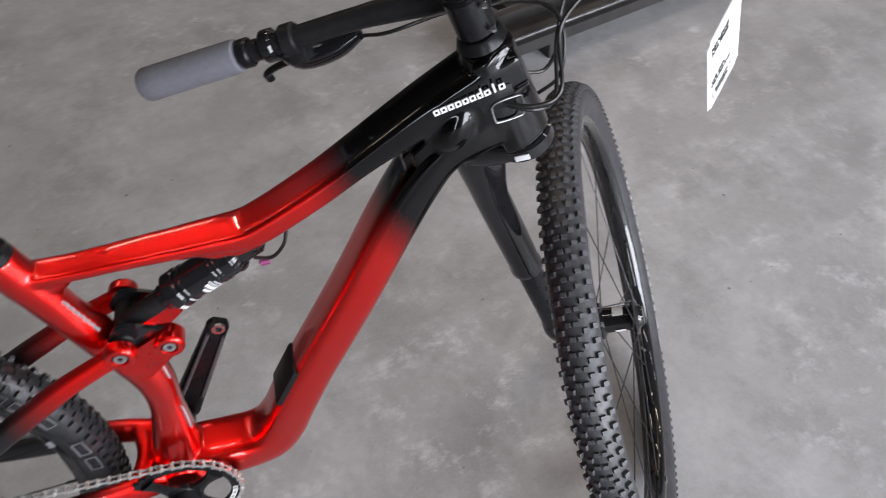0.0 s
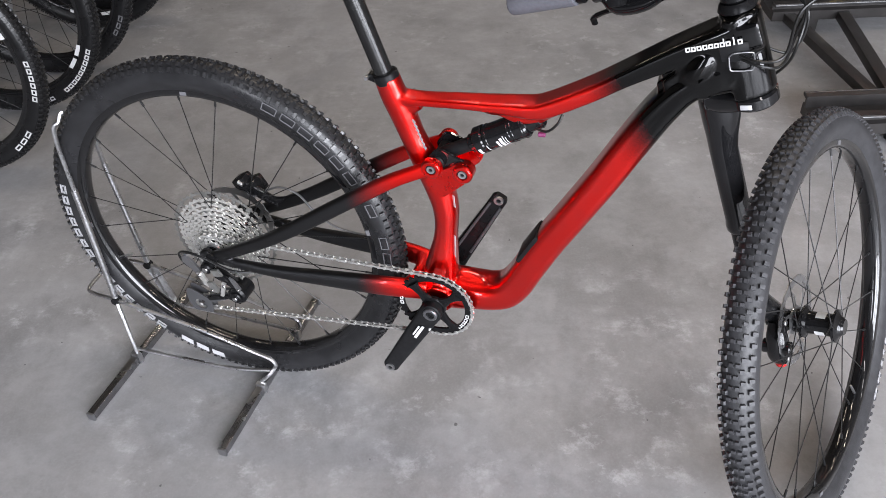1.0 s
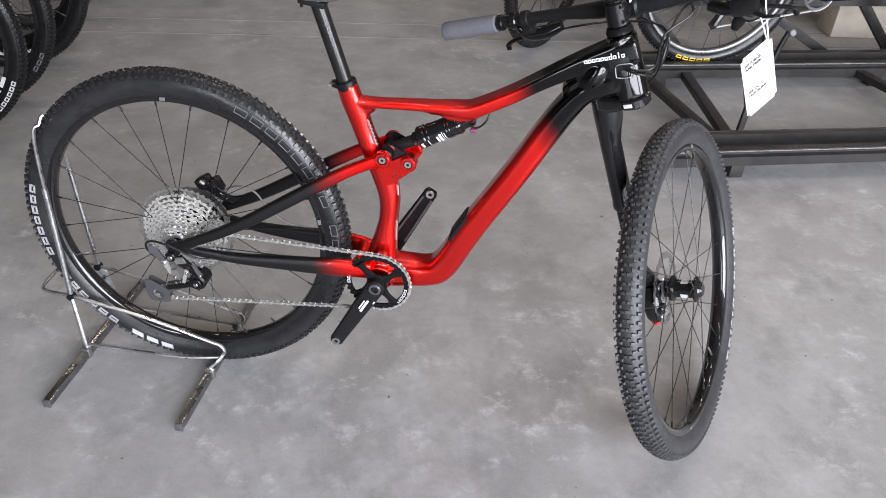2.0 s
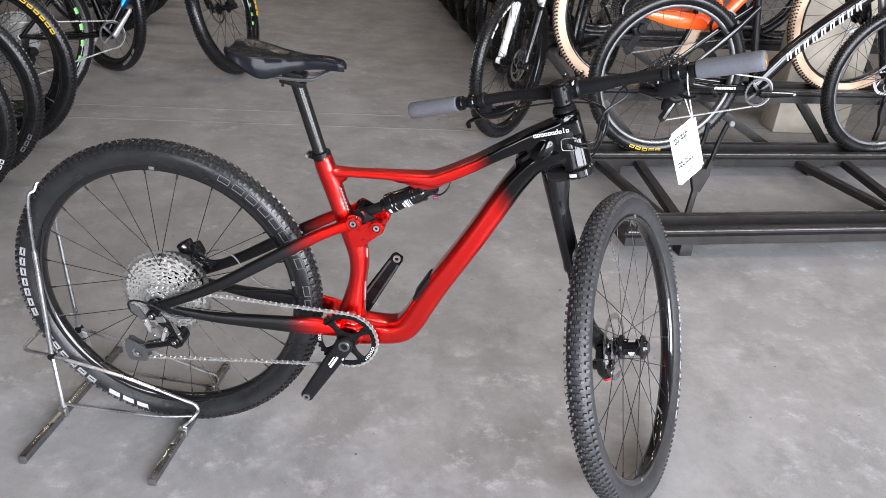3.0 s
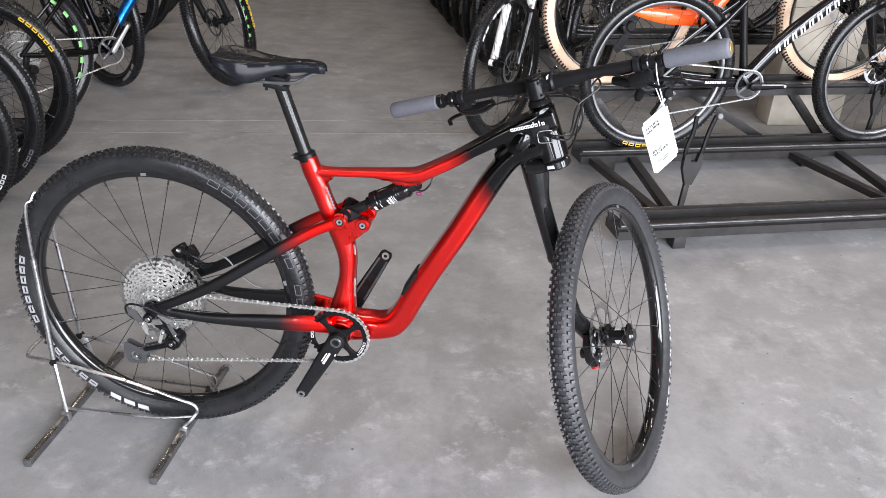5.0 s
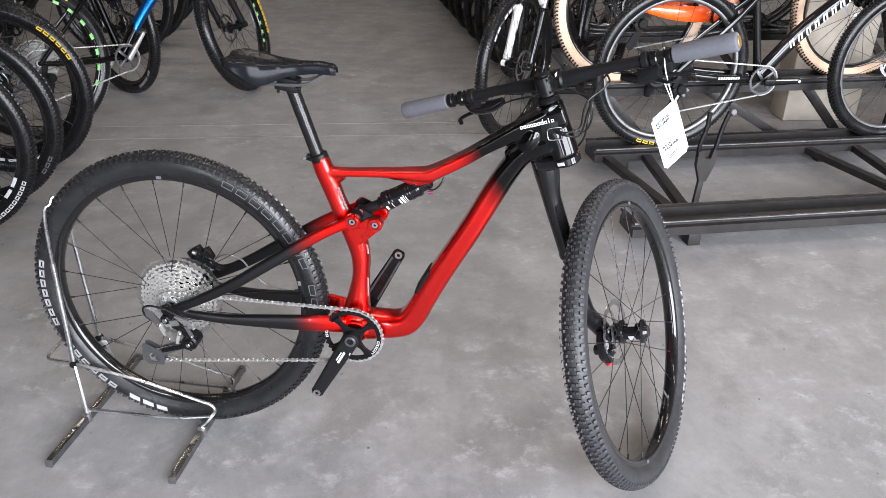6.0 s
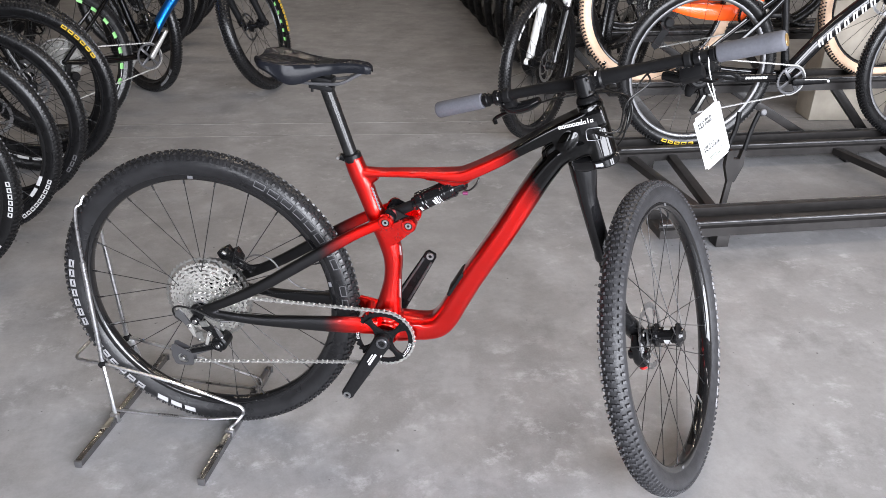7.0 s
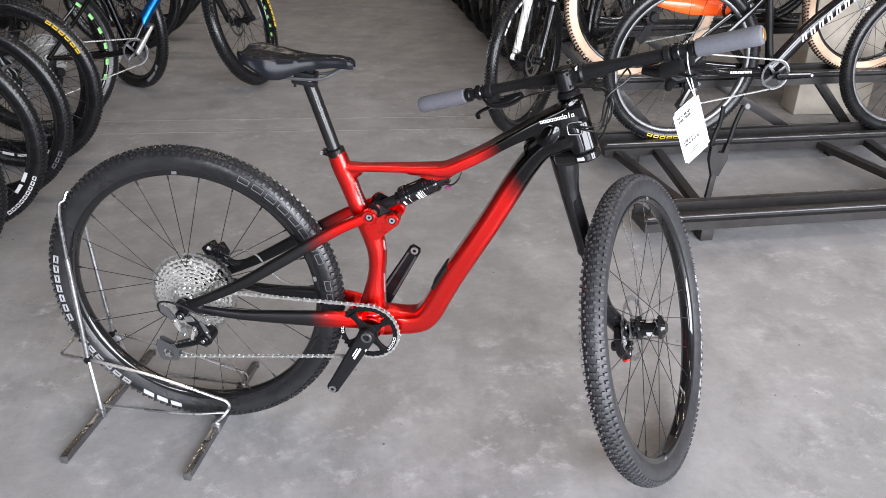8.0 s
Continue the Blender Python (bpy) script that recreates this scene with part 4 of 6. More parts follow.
RING_Y, RING_R = -0.052, 0.0695
bm = bmesh.new()
toothed(bm, 34, RING_R - 0.0125, RING_R - 0.003, 0.0045, RING_Y - 0.002, RING_Y + 0.002, BB)
chainring = part("chainring", bm, M_BLACK, bike, "black chainring with white print")
bm = bmesh.new()
for k in range(4):
    a = radians(38 + 90 * k)
    rows = [(BB[0] + r * math.cos(a + da), RING_Y - 0.004, BB[1] + r * math.sin(a + da), 0.004, w) for r, da, w in ((0.010, 0.0, 0.016), (0.022, 0.0, 0.0110), (0.036, 0.02, 0.0068), (0.049, 0.03, 0.0080), (0.059, 0.03, 0.0125))]
    sweep(bm, smooth(rows, 4), 10, power=3)
rod(bm, (BB[0], RING_Y - 0.008, BB[1]), (BB[0], RING_Y + 0.002, BB[1]), 0.0225, sides=28, chamfer=0.002)
part("spider", bm, M_BLACK, chainring, "matt black four-arm spider")
for a0 in (-44, 152):
    for k in range(4):
        a = radians(a0 + k * 10)
        bm = bmesh.new()
        for dr in (-0.0024, 0.0024):
            r = RING_R - 0.0074 + dr
            p, q = (Vector((BB[0] + r * math.cos(w), RING_Y - 0.0027, BB[1] + r * math.sin(w))) for w in (a, a + 0.125))
            slat(bm, p, q, 0.0012, 0.0013)
        for w in (a, a + 0.11):
            p, q = (Vector((BB[0] + (RING_R + e) * math.cos(w), RING_Y - 0.0027, BB[1] + (RING_R + e) * math.sin(w))) for e in (-0.0102, -0.0046))
            slat(bm, p, q, 0.0013, 0.0013)
        part("chainring_print", bm, M_WHITE, chainring)

COG_Y = -0.052
JOCKEY, TENSION = (0.044, 0.283), (-0.062, 0.212)
chain_path = arc(BB, RING_R + 0.001, -96, 92, RING_Y, 26)
chain_path += arc(AXLE, 0.034, 92, 340, COG_Y, 16)
chain_path += arc(JOCKEY, 0.014, 60, -70, COG_Y, 8)
chain_path += arc(TENSION, 0.014, 110, 278, COG_Y, 10)
chain_path += [(BB[0] - 0.008, RING_Y, BB[1] - RING_R - 0.001)]
part("chain", chain_mesh(chain_path), M_CHAIN, bike, "shiny nickel-plated chain")

# rear derailleur
bm = bmesh.new()
slat(bm, (0.018, -0.074, 0.374), (-0.008, -0.076, 0.336), 0.014, 0.024, 0.004)
rod(bm, (0.000, -0.090, 0.346), (0.000, -0.062, 0.346), 0.0115, sides=18, chamfer=0.002)
slat(bm, (0.004, -0.066, 0.332), (0.046, -0.062, 0.288), 0.008, 0.020, 0.003)
slat(bm, (0.016, -0.084, 0.334), (0.060, -0.080, 0.302), 0.007, 0.016, 0.0025)
rod(bm, (0.050, -0.086, 0.284), (0.050, -0.044, 0.284), 0.0195, sides=26, chamfer=0.004)
rod(bm, (0.050, -0.091, 0.283), (0.050, -0.085, 0.283), 0.0125, sides=20, chamfer=0.002)
block(bm, pose(0.040, -0.074, 0.270, 0, 18, 0), (0.030, 0.016, 0.014), 0.003)
slat(bm, (0.036, -0.064, 0.262), (-0.036, -0.064, 0.238), 0.004, 0.010, 0.001)
rear_mech = part("rear_derailleur", bm, M_BLACK, bike, "black and silver rear derailleur with a long cage")
for outline, y0, mat, label in (
        ([(-0.046, 0.368), (-0.035, 0.374), (-0.014, 0.344), (-0.008, 0.328), (-0.020, 0.324), (-0.030, 0.340), (-0.046, 0.356)], -0.090, M_RIMSILVER, "brushed cable arm"),
        ([(-0.020, 0.336), (-0.009, 0.340), (0.000, 0.318), (-0.001, 0.304), (-0.007, 0.308)], -0.094, M_SILVER, "polished link plate"),
        ([(0.000, 0.318), (0.013, 0.322), (0.022, 0.300), (0.018, 0.294), (0.004, 0.296)], -0.096, M_COG, "polished link plate"),
        ([(0.031, 0.322), (0.038, 0.318), (0.026, 0.284), (0.020, 0.286)], -0.093, M_SILVER, "polished link plate"),
        ([(0.046, 0.334), (0.054, 0.330), (0.066, 0.308), (0.058, 0.304)], -0.089, M_RIMSILVER, "brushed outer link"),
        ([(0.010, 0.346), (0.026, 0.350), (0.034, 0.336), (0.014, 0.332)], -0.090, M_COG, "grey adjuster block")):
    bm = plate(bmesh.new(), outline, y0, y0 + 0.005)
    part("derailleur_link", bm, mat, rear_mech, label)
for y in (COG_Y - 0.0085, COG_Y + 0.0075):
    bm = bmesh.new()
    framed(bm, [(-0.089, 0.248), (-0.082, 0.253), (-0.040, 0.232), (-0.035, 0.226), (-0.036, 0.197), (-0.041, 0.193), (-0.078, 0.191), (-0.084, 0.195), (-0.091, 0.216)], TENSION, 0.0135, y, y + 0.002)
    plate(bm, [(-0.044, 0.240), (0.030, 0.268), (0.046, 0.298), (0.056, 0.282), (0.036, 0.256), (-0.036, 0.222)], y + 0.0002, y + 0.0018)
    part("cage_plate", bm, M_RIMGREY, rear_mech, "dark grey cage plate with a square end")
for x, z, y, r in ((0.000, 0.346, -0.0915, 0.006), (0.050, 0.283, -0.0925, 0.005), (-0.062, 0.212, -0.0625, 0.0045), (-0.013, 0.334, -0.0960, 0.0035), (0.008, 0.300, -0.0975, 0.0030), (0.034, 0.314, -0.0945, 0.0032), (0.062, 0.308, -0.0905, 0.0030)):
    bm = bmesh.new()
    rod(bm, (x, y - 0.0015, z), (x, y + 0.003, z), r, sides=14, chamfer=0.0008)
    part("mech_bolt", bm, M_STEEL, rear_mech)
for c in (JOCKEY, TENSION):
    bm = bmesh.new()
    toothed(bm, 13, 0.004, 0.012, 0.003, COG_Y - 0.002, COG_Y + 0.002, c)
    part("jockey_wheel", bm, M_RIMGREY, rear_mech)
bm = bmesh.new()
wire(bm, [(0.110, -0.060, 0.345), (0.060, -0.085, 0.352), (0.010, -0.092, 0.378), (-0.030, -0.090, 0.384), (-0.052, -0.086, 0.372), (-0.050, -0.084, 0.350), (-0.034, -0.084, 0.338)], 0.0025)
part("gear_cable", bm, M_CABLE, rear_mech)

# rear brake on the far stay, with its hose
bm = bmesh.new()
block(bm, pose(0.040, 0.064, 0.440, 0, -28, 0), (0.046, 0.034, 0.034), 0.006)
block(bm, pose(0.026, 0.056, 0.458, 0, -28, 0), (0.030, 0.030, 0.020), 0.005)
sweep(bm, smooth([(0.045, 0.066, 0.428, 0.010, 0.012), (0.080, 0.066, 0.412, 0.008, 0.010), (0.120, 0.064, 0.424, 0.006, 0.008)], 4), 10)
rod(bm, (0.054, 0.050, 0.450), (0.074, 0.050, 0.442), 0.006, sides=12)
caliper = part("brake_caliper", bm, M_GLOSS, bike, "glossy black rear brake caliper")
bm = bmesh.new()
rod(bm, (0.026, 0.040, 0.464), (0.036, 0.040, 0.460), 0.005, sides=10)
part("caliper_bolt", bm, M_STEEL, caliper)
bm = bmesh.new()
wire(bm, [(0.072, 0.050, 0.444), (0.110, 0.048, 0.462), (0.145, 0.050, 0.450), (0.168, 0.056, 0.412), (0.198, 0.062, 0.380), (0.235, 0.062, 0.370), (0.330, 0.056, 0.372)], 0.0022)
part("brake_hose", bm, M_RIMSILVER, caliper)

# seat post and saddle
bm = bmesh.new()
rod(bm, (0.373, 0, 0.742), (0.319, 0, 0.908), 0.0145, sides=22)
post = part("seatpost", bm, M_CARBON, bike, "dark carbon seatpost")
bm = bmesh.new()
rod(bm, (0.3740, 0, 0.744), (0.3685, 0, 0.761), 0.0198, sides=24, chamfer=0.002)
block(bm, pose(0.350, 0, 0.750, 0, 17, 0), (0.016, 0.014, 0.012), 0.003)
collar = part("seat_clamp", bm, M_BLACK, bike, "black seat clamp with a bolt")
bm = bmesh.new()
rod(bm, (0.342, -0.013, 0.752), (0.342, 0.013, 0.752), 0.0035, sides=10)
part("clamp_bolt", bm, M_STEEL, collar)
bm = bmesh.new()
block(bm, pose(0.316, 0, 0.918, 0, 8, 0), (0.044, 0.036, 0.014), 0.004)
block(bm, pose(0.312, 0, 0.903, 0, 8, 0), (0.050, 0.030, 0.012), 0.004)
rod(bm, (0.326, -0.006, 0.930), (0.326, 0.006, 0.930), 0.008, sides=14)
rod(bm, (0.290, 0, 0.890), (0.292, 0, 0.912), 0.003, sides=8)
part("saddle_clamp", bm, M_MATT, post)

bm = bmesh.new()
stations = [(0.418, 0.950, 0.009, 0.003, 0.007), (0.408, 0.956, 0.0155, 0.004, 0.012), (0.381, 0.9595, 0.018, 0.005, 0.014), (0.345, 0.958, 0.022, 0.005, 0.016), (0.313, 0.958, 0.035, 0.006, 0.021), (0.285, 0.959, 0.047, 0.007, 0.033),
            (0.262, 0.961, 0.057, 0.006, 0.037), (0.242, 0.963, 0.063, 0.005, 0.030), (0.215, 0.966, 0.064, 0.004, 0.016), (0.200, 0.967, 0.058, 0.004, 0.012), (0.186, 0.967, 0.038, 0.004, 0.008)]
rows = smooth(stations, 4)
rings = []
for x, z, half, crown, drop in rows:
    ring = []
    for k in range(15):
        u = -1 + 2 * k / 14
        y = half * math.sin(u * math.pi / 2) if abs(u) < 1 else half * u
        fall = crown * u * u + (drop - crown) * max(0, abs(u) - 0.62) ** 1.6 / 0.38 ** 1.6
        dip = 0.010 * math.exp(-(u / 0.34) ** 2) * min(1, max(0, (0.36 - x) / 0.10))
        ring.append(bm.verts.new((x, y, z - fall - dip)))
    for k in range(14, -1, -1):
        u = -1 + 2 * k / 14
        y = half * math.sin(u * math.pi / 2) * 0.94
        ring.append(bm.verts.new((x, y, z - (crown * u * u + (drop - crown) * max(0, abs(u) - 0.62) ** 1.6 / 0.38 ** 1.6) - 0.007)))
    rings.append(ring)
for a, b in zip(rings, rings[1:]):
    n = len(a)
    for k in range(n):
        bm.faces.new((a[k], a[(k + 1) % n], b[(k + 1) % n], b[k]))
bm.faces.new(rings[0])
bm.faces.new(list(reversed(rings[-1])))
saddle = part("saddle", bm, M_SADDLE, bike, "smooth black saddle")
for s in (-1, 1):
    bm = bmesh.new()
    wire(bm, [(0.404, s * 0.006, 0.940), (0.388, s * 0.014, 0.932), (0.360, s * 0.021, 0.918), (0.330, s * 0.022, 0.914), (0.285, s * 0.022, 0.914), (0.245, s * 0.028, 0.922), (0.205, s * 0.036, 0.942)], 0.0035)
    part("saddle_rail", bm, M_RIMGREY, saddle, "dark steel saddle rail")

# bottle boss cover, stickers and name blocks on the frame
bm = bmesh.new()
block(bm, Matrix.Translation((0.6070, -0.002, 0.4755)) @ pose(0, 0, 0, 0, -62, 0), (0.068, 0.050, 0.018), 0.005)
part("storage_cover", bm, M_MATT, bike, "matt black cover on the down tube")
bm = bmesh.new()
t_dir = Vector((0.064, 0, 0.022)).normalized()
up_dir = Vector((-t_dir.z, 0, t_dir.x))
for k in range(10):
    m = Matrix((t_dir, Vector((0, 1, 0)), up_dir)).transposed().to_4x4()
    m.translation = Vector((0.8015, -0.0284 - 0.0040 * min(1.0, k / 8), 0.8600)) + t_dir * (k * 0.0070)
    tall = 0.0042 if k in (6, 8) else 0.0
    if k != 8:
        for x, z, w, h in ((-0.0021, 0, 0.0015, 0.0062), (0.0021, tall / 2, 0.0015, 0.0062 + tall), (0, 0.0024, 0.0044, 0.0015), (0, -0.0024, 0.0044, 0.0015)):
            block(bm, m @ Matrix.Translation((x, 0, z)), (w, 0.0012 + 0.0001 * (w > 0.003), h))
    else:
        block(bm, m @ Matrix.Translation((0, 0, tall / 2)), (0.0017, 0.0012, 0.0062 + tall))
part("name_print", bm, M_WHITE, bike, "white blocks of the maker's name")
bm = bmesh.new()
for k in range(7):
    block(bm, pose(0.4165 + 0.0026 * k, -0.0165, 0.690 - 0.0075 * k, 0, 20, 0) @ pose(0, 0, 0, 0, 0, -35), (0.008, 0.0012, 0.0045), 0.0003)
part("seat_tube_print", bm, M_DIMPRINT, bike, "white print blocks")
for_sticker = bmesh.new()
block(for_sticker, pose(0.4745, -0.012, 0.545, 0, -8, -45), (0.010, 0.0012, 0.022), 0.0004)
part("seat_tube_sticker", for_sticker, M_DIMPRINT, bike, "pale spec sticker")
bm = bmesh.new()
block(bm, pose(0.4735, -0.012, 0.448, 0, 2, -45), (0.009, 0.0012, 0.048), 0.0004)
part("seat_tube_sticker", bm, M_DIMPRINT, bike, "pale spec sticker")

# steering: everything below turns with the bars
def steered(name, bm, mat, parent, label=""):
    bm.transform(STEER)
    return part(name, bm, mat, parent, label)


BAR_S, BAR_F = 0.077, 0.046
bm = bmesh.new()
rod(bm, on_axis(0.050), on_axis(0.062), 0.024, 0.021, sides=24, chamfer=0.002)
rod(bm, on_axis(0.062), on_axis(0.104), 0.0185, sides=24, chamfer=0.003)
rod(bm, on_axis(0.104), on_axis(0.108), 0.0165, sides=24, chamfer=0.0015)
rod(bm, on_axis(BAR_S), on_axis(BAR_S, BAR_F - 0.005), 0.0165, 0.0175, sides=20)
rod(bm, on_axis(BAR_S, BAR_F, -0.026), on_axis(BAR_S, BAR_F, 0.026), 0.0215, sides=20, chamfer=0.004)
stem = steered("stem", bm, M_BLACK, bike, "black alloy stem")
for s in (-1, 1):
    clamp_at = 0.070 if s > 0 else 0.095
    for p, q in ((on_axis(0.094, 0.080, s * 0.018), on_axis(0.094, 0.090, s * 0.018)), (on_axis(0.066, 0.080, s * 0.018), on_axis(0.066, 0.090, s * 0.018)), (on_axis(clamp_at, -0.015, -0.0200), on_axis(clamp_at, -0.015, -0.0165))):
        bm = bmesh.new()
        rod(bm, p, q, 0.0033, sides=8)
        steered("stem_bolt", bm, M_STEEL, stem)
bm = bmesh.new()
c0 = on_axis(0.093, 0.030, -0.0175)
block(bm, Matrix.Translation(c0) @ pose(0, 0, 0, 0, -22, 0), (0.016, 0.0012, 0.006), 0.0004)
steered("stem_print", bm, M_WHITE, stem, "white print block")


def bar_point(y):
    """The handlebar's line: flat, swept back a little towards its ends."""
    a = abs(y)
    back = max(0.0, a - 0.035) * math.tan(radians(1.5))
    rise = 0.004 * min(1, max(0.0, (a - 0.035) / 0.09))
    return on_axis(BAR_S + rise, BAR_F - back, y)


bm = bmesh.new()
rows = []
for y in np.linspace(-0.358, 0.358, 33):
    p = bar_point(y)
    r = 0.0159 if abs(y) < 0.04 else max(0.0110, 0.0159 - 0.075 * (abs(y) - 0.04))
    rows.append((p.x, p.y, p.z, r))
sweep(bm, rows, 16, ref=(0, 0, 1))
handlebar = steered("handlebar", bm, M_MATT, bike, "matt black flat handlebar turned across the frame")
for s in (-1, 1):
    bm = bmesh.new()
    rows = []
    for k, (y, r) in enumerate(((0.246, 0.0150), (0.2475, 0.0165), (0.254, 0.0172), (0.295, 0.0175), (0.340, 0.0178), (0.358, 0.0178), (0.361, 0.0165), (0.3625, 0.0140))):
        p = bar_point(s * y)
        rows.append((p.x, p.y, p.z, r))
    sweep(bm, rows, 24, ref=(0, 0, 1))
    grip = steered("grip", bm, M_GRIP, handlebar, "grey foam grip with an amber end cap")
    bm = bmesh.new()
    rod(bm, bar_point(s * 0.360), bar_point(s * 0.3645), 0.0115, sides=20, chamfer=0.001)
    steered("end_cap", bm, M_GOLD, grip, "amber end cap")
    # brake lever and clamp
    bm = bmesh.new()
    rod(bm, bar_point(s * 0.204), bar_point(s * 0.218), 0.0165, sides=18, chamfer=0.002)
    body = [(*(bar_point(s * 0.211) + on_axis(-0.014, 0.010) - HEAD), 0.008, 0.008), (*(bar_point(s * 0.196) + on_axis(-0.034, 0.016) - HEAD), 0.013, 0.014), (*(bar_point(s * 0.160) + on_axis(-0.036, 0.020) - HEAD), 0.013, 0.014), (*(bar_point(s * 0.132) + on_axis(-0.030, 0.022) - HEAD), 0.008, 0.009)]
    sweep(bm, smooth(body, 4), 12, ref=(0, 0, 1))
    lever = steered("brake_lever", bm, M_GLOSS, handlebar, "glossy black brake lever")
    bm = bmesh.new()
    blade = [(*(bar_point(s * 0.186) + on_axis(-0.034, 0.024) - HEAD), 0.004, 0.007), (*(bar_point(s * 0.206) + on_axis(-0.044, 0.032) - HEAD), 0.004, 0.0065), (*(bar_point(s * 0.236) + on_axis(-0.050, 0.038) - HEAD), 0.004, 0.0055), (*(bar_point(s * 0.258) + on_axis(-0.058, 0.042) - HEAD), 0.004, 0.0055), (*(bar_point(s * 0.262) + on_axis(-0.070, 0.046) - HEAD), 0.0035, 0.005)]
    sweep(bm, smooth(blade, 5), 10, ref=(0, 0, 1))
    steered("lever_blade", bm, M_BLACK, lever)
    bm = bmesh.new()
    rod(bm, bar_point(s * 0.232), bar_point(s * 0.244), 0.0150, sides=18, chamfer=0.002)
    steered("lock_ring", bm, M_BLACK, grip)
bm = bmesh.new()
block(bm, Matrix.Translation(bar_point(-0.195) + on_axis(-0.030, -0.004) - HEAD) @ pose(0, 0, 0, 0, 20, 0), (0.030, 0.044, 0.022), 0.006)
rod(bm, bar_point(-0.186), bar_point(-0.200), 0.0155, sides=16, chamfer=0.002)
shifter = steered("gear_shifter", bm, M_MATT, handlebar, "black gear shifter under the bar")
bm = bmesh.new()
sweep(bm, smooth([(*(bar_point(-0.200) + on_axis(-0.036, 0.0) - HEAD), 0.004, 0.007), (*(bar_point(-0.225) + on_axis(-0.046, -0.012) - HEAD), 0.003, 0.008), (*(bar_point(-0.246) + on_axis(-0.044, -0.020) - HEAD), 0.003, 0.008)], 4), 10, ref=(0, 0, 1))
steered("shift_paddle", bm, M_MATT, shifter)
bm = bmesh.new()
rod(bm, (1.055, 0.020, 0.964), (1.052, 0.048, 0.957), 0.0215, sides=28, chamfer=0.004)
rod(bm, (1.0555, 0.016, 0.965), (1.055, 0.022, 0.9635), 0.0125, sides=22, chamfer=0.002)
sweep(bm, smooth([(1.062, 0.034, 0.966, 0.010, 0.014), (1.068, 0.010, 0.990, 0.009, 0.012), (1.052, -0.020, 1.008, 0.008, 0.009)], 4), 12)
sweep(bm, smooth([(1.050, 0.036, 0.952, 0.009, 0.012), (1.044, 0.040, 0.932, 0.007, 0.010), (1.042, 0.042, 0.920, 0.004, 0.006)], 4), 10)
part("shifter_pod", bm, M_MATT, shifter, "round black pod under the bar")
# lockout remote on the other end
bm = bmesh.new()
rod(bm, bar_point(0.180), bar_point(0.196), 0.0160, sides=16, chamfer=0.002)
block(bm, Matrix.Translation(bar_point(0.188) + on_axis(-0.020, 0.004) - HEAD), (0.026, 0.022, 0.018), 0.005)
steered("lockout_remote", bm, M_MATT, handlebar)

# single-legged fork: clamp, upper tube, slider, axle stub
LEG_Y = 0.066
bm = bmesh.new()
rows = [(*on_axis(-0.072, 0.0, -0.012), 0.026, 0.0110), (*on_axis(-0.074, 0.002, 0.012), 0.029, 0.0150), (*on_axis(-0.076, 0.006, 0.040), 0.027, 0.0190), (*on_axis(-0.074, 0.012, 0.056), 0.032, 0.0180), (*on_axis(-0.076, 0.012, 0.074), 0.022, 0.018)]
sweep(bm, smooth(rows, 5), 18, power=3.0, ref=tuple(on_axis(0, 1) - HEAD))
rod(bm, on_axis(-0.065), on_axis(-0.084), 0.0305, sides=28, chamfer=0.003)
fork = steered("single_leg_fork", bm, M_GLOSS, bike, "glossy black single-legged suspension fork")
bm = bmesh.new()
block(bm, Matrix.Translation(on_axis(-0.074, -0.010, -0.0296)) @ pose(0, 0, 0, 0, -21, 0) @ pose(0, 0, 0, 0, 0, -19), (0.015, 0.0016, 0.007), 0.0003)
part("crown_print", bm, M_PALEPRINT, fork, "white print block")
bm = bmesh.new()
leg_f = 0.012
stations = [(-0.046, 0.054, 0.0250), (-0.054, 0.054, 0.0280), (-0.086, 0.055, 0.0285), (-0.112, 0.058, 0.0265), (-0.140, 0.062, 0.0225), (-0.165, 0.065, 0.0202), (-0.290, LEG_Y, 0.0198), (-0.300, LEG_Y, 0.0212), (-0.308, LEG_Y, 0.0212), (-0.312, LEG_Y, 0.0190)]
sweep(bm, [(*on_axis(s, leg_f, y), r) for s, y, r in stations], 24)
steered("upper_leg", bm, M_GLOSS, fork, "glossy black upper leg")
bm = bmesh.new()
along = (FRONT_AXLE - HEAD).dot(UP)
ahead = (FRONT_AXLE - HEAD).dot(on_axis(0, 1) - HEAD)
sweep(bm, smooth([(*on_axis(-0.300, leg_f, LEG_Y), 0.0165), (*on_axis(-0.380, leg_f, LEG_Y), 0.0165), (*on_axis(-0.430, leg_f, LEG_Y), 0.0170), (*on_axis(along + 0.090, leg_f + 0.006, 0.068), 0.0200), (*on_axis(along + 0.015, ahead - 0.012, 0.066), 0.0210), (*on_axis(along - 0.016, ahead, 0.066), 0.0170)], 5), 20)
steered("lower_leg", bm, M_BLACK, fork, "satin black slider")
bm = bmesh.new()
rod(bm, on_axis(along, ahead, LEG_Y + 0.012), on_axis(along, ahead, 0.030), 0.0165, 0.0140, sides=22)
steered("axle_stub", bm, M_MATT, fork)
bm = bmesh.new()
sweep(bm, smooth([(*on_axis(along + 0.036, ahead - 0.046, 0.052), 0.012, 0.010), (*on_axis(along + 0.012, ahead - 0.058, 0.050), 0.017, 0.015), (*on_axis(along - 0.018, ahead - 0.064, 0.050), 0.017, 0.016), (*on_axis(along - 0.036, ahead - 0.062, 0.050), 0.013, 0.011)], 4), 14, power=3.0)
rod(bm, on_axis(along - 0.005, ahead - 0.064, 0.026), on_axis(along - 0.005, ahead - 0.064, 0.074), 0.0125, sides=18, chamfer=0.002)
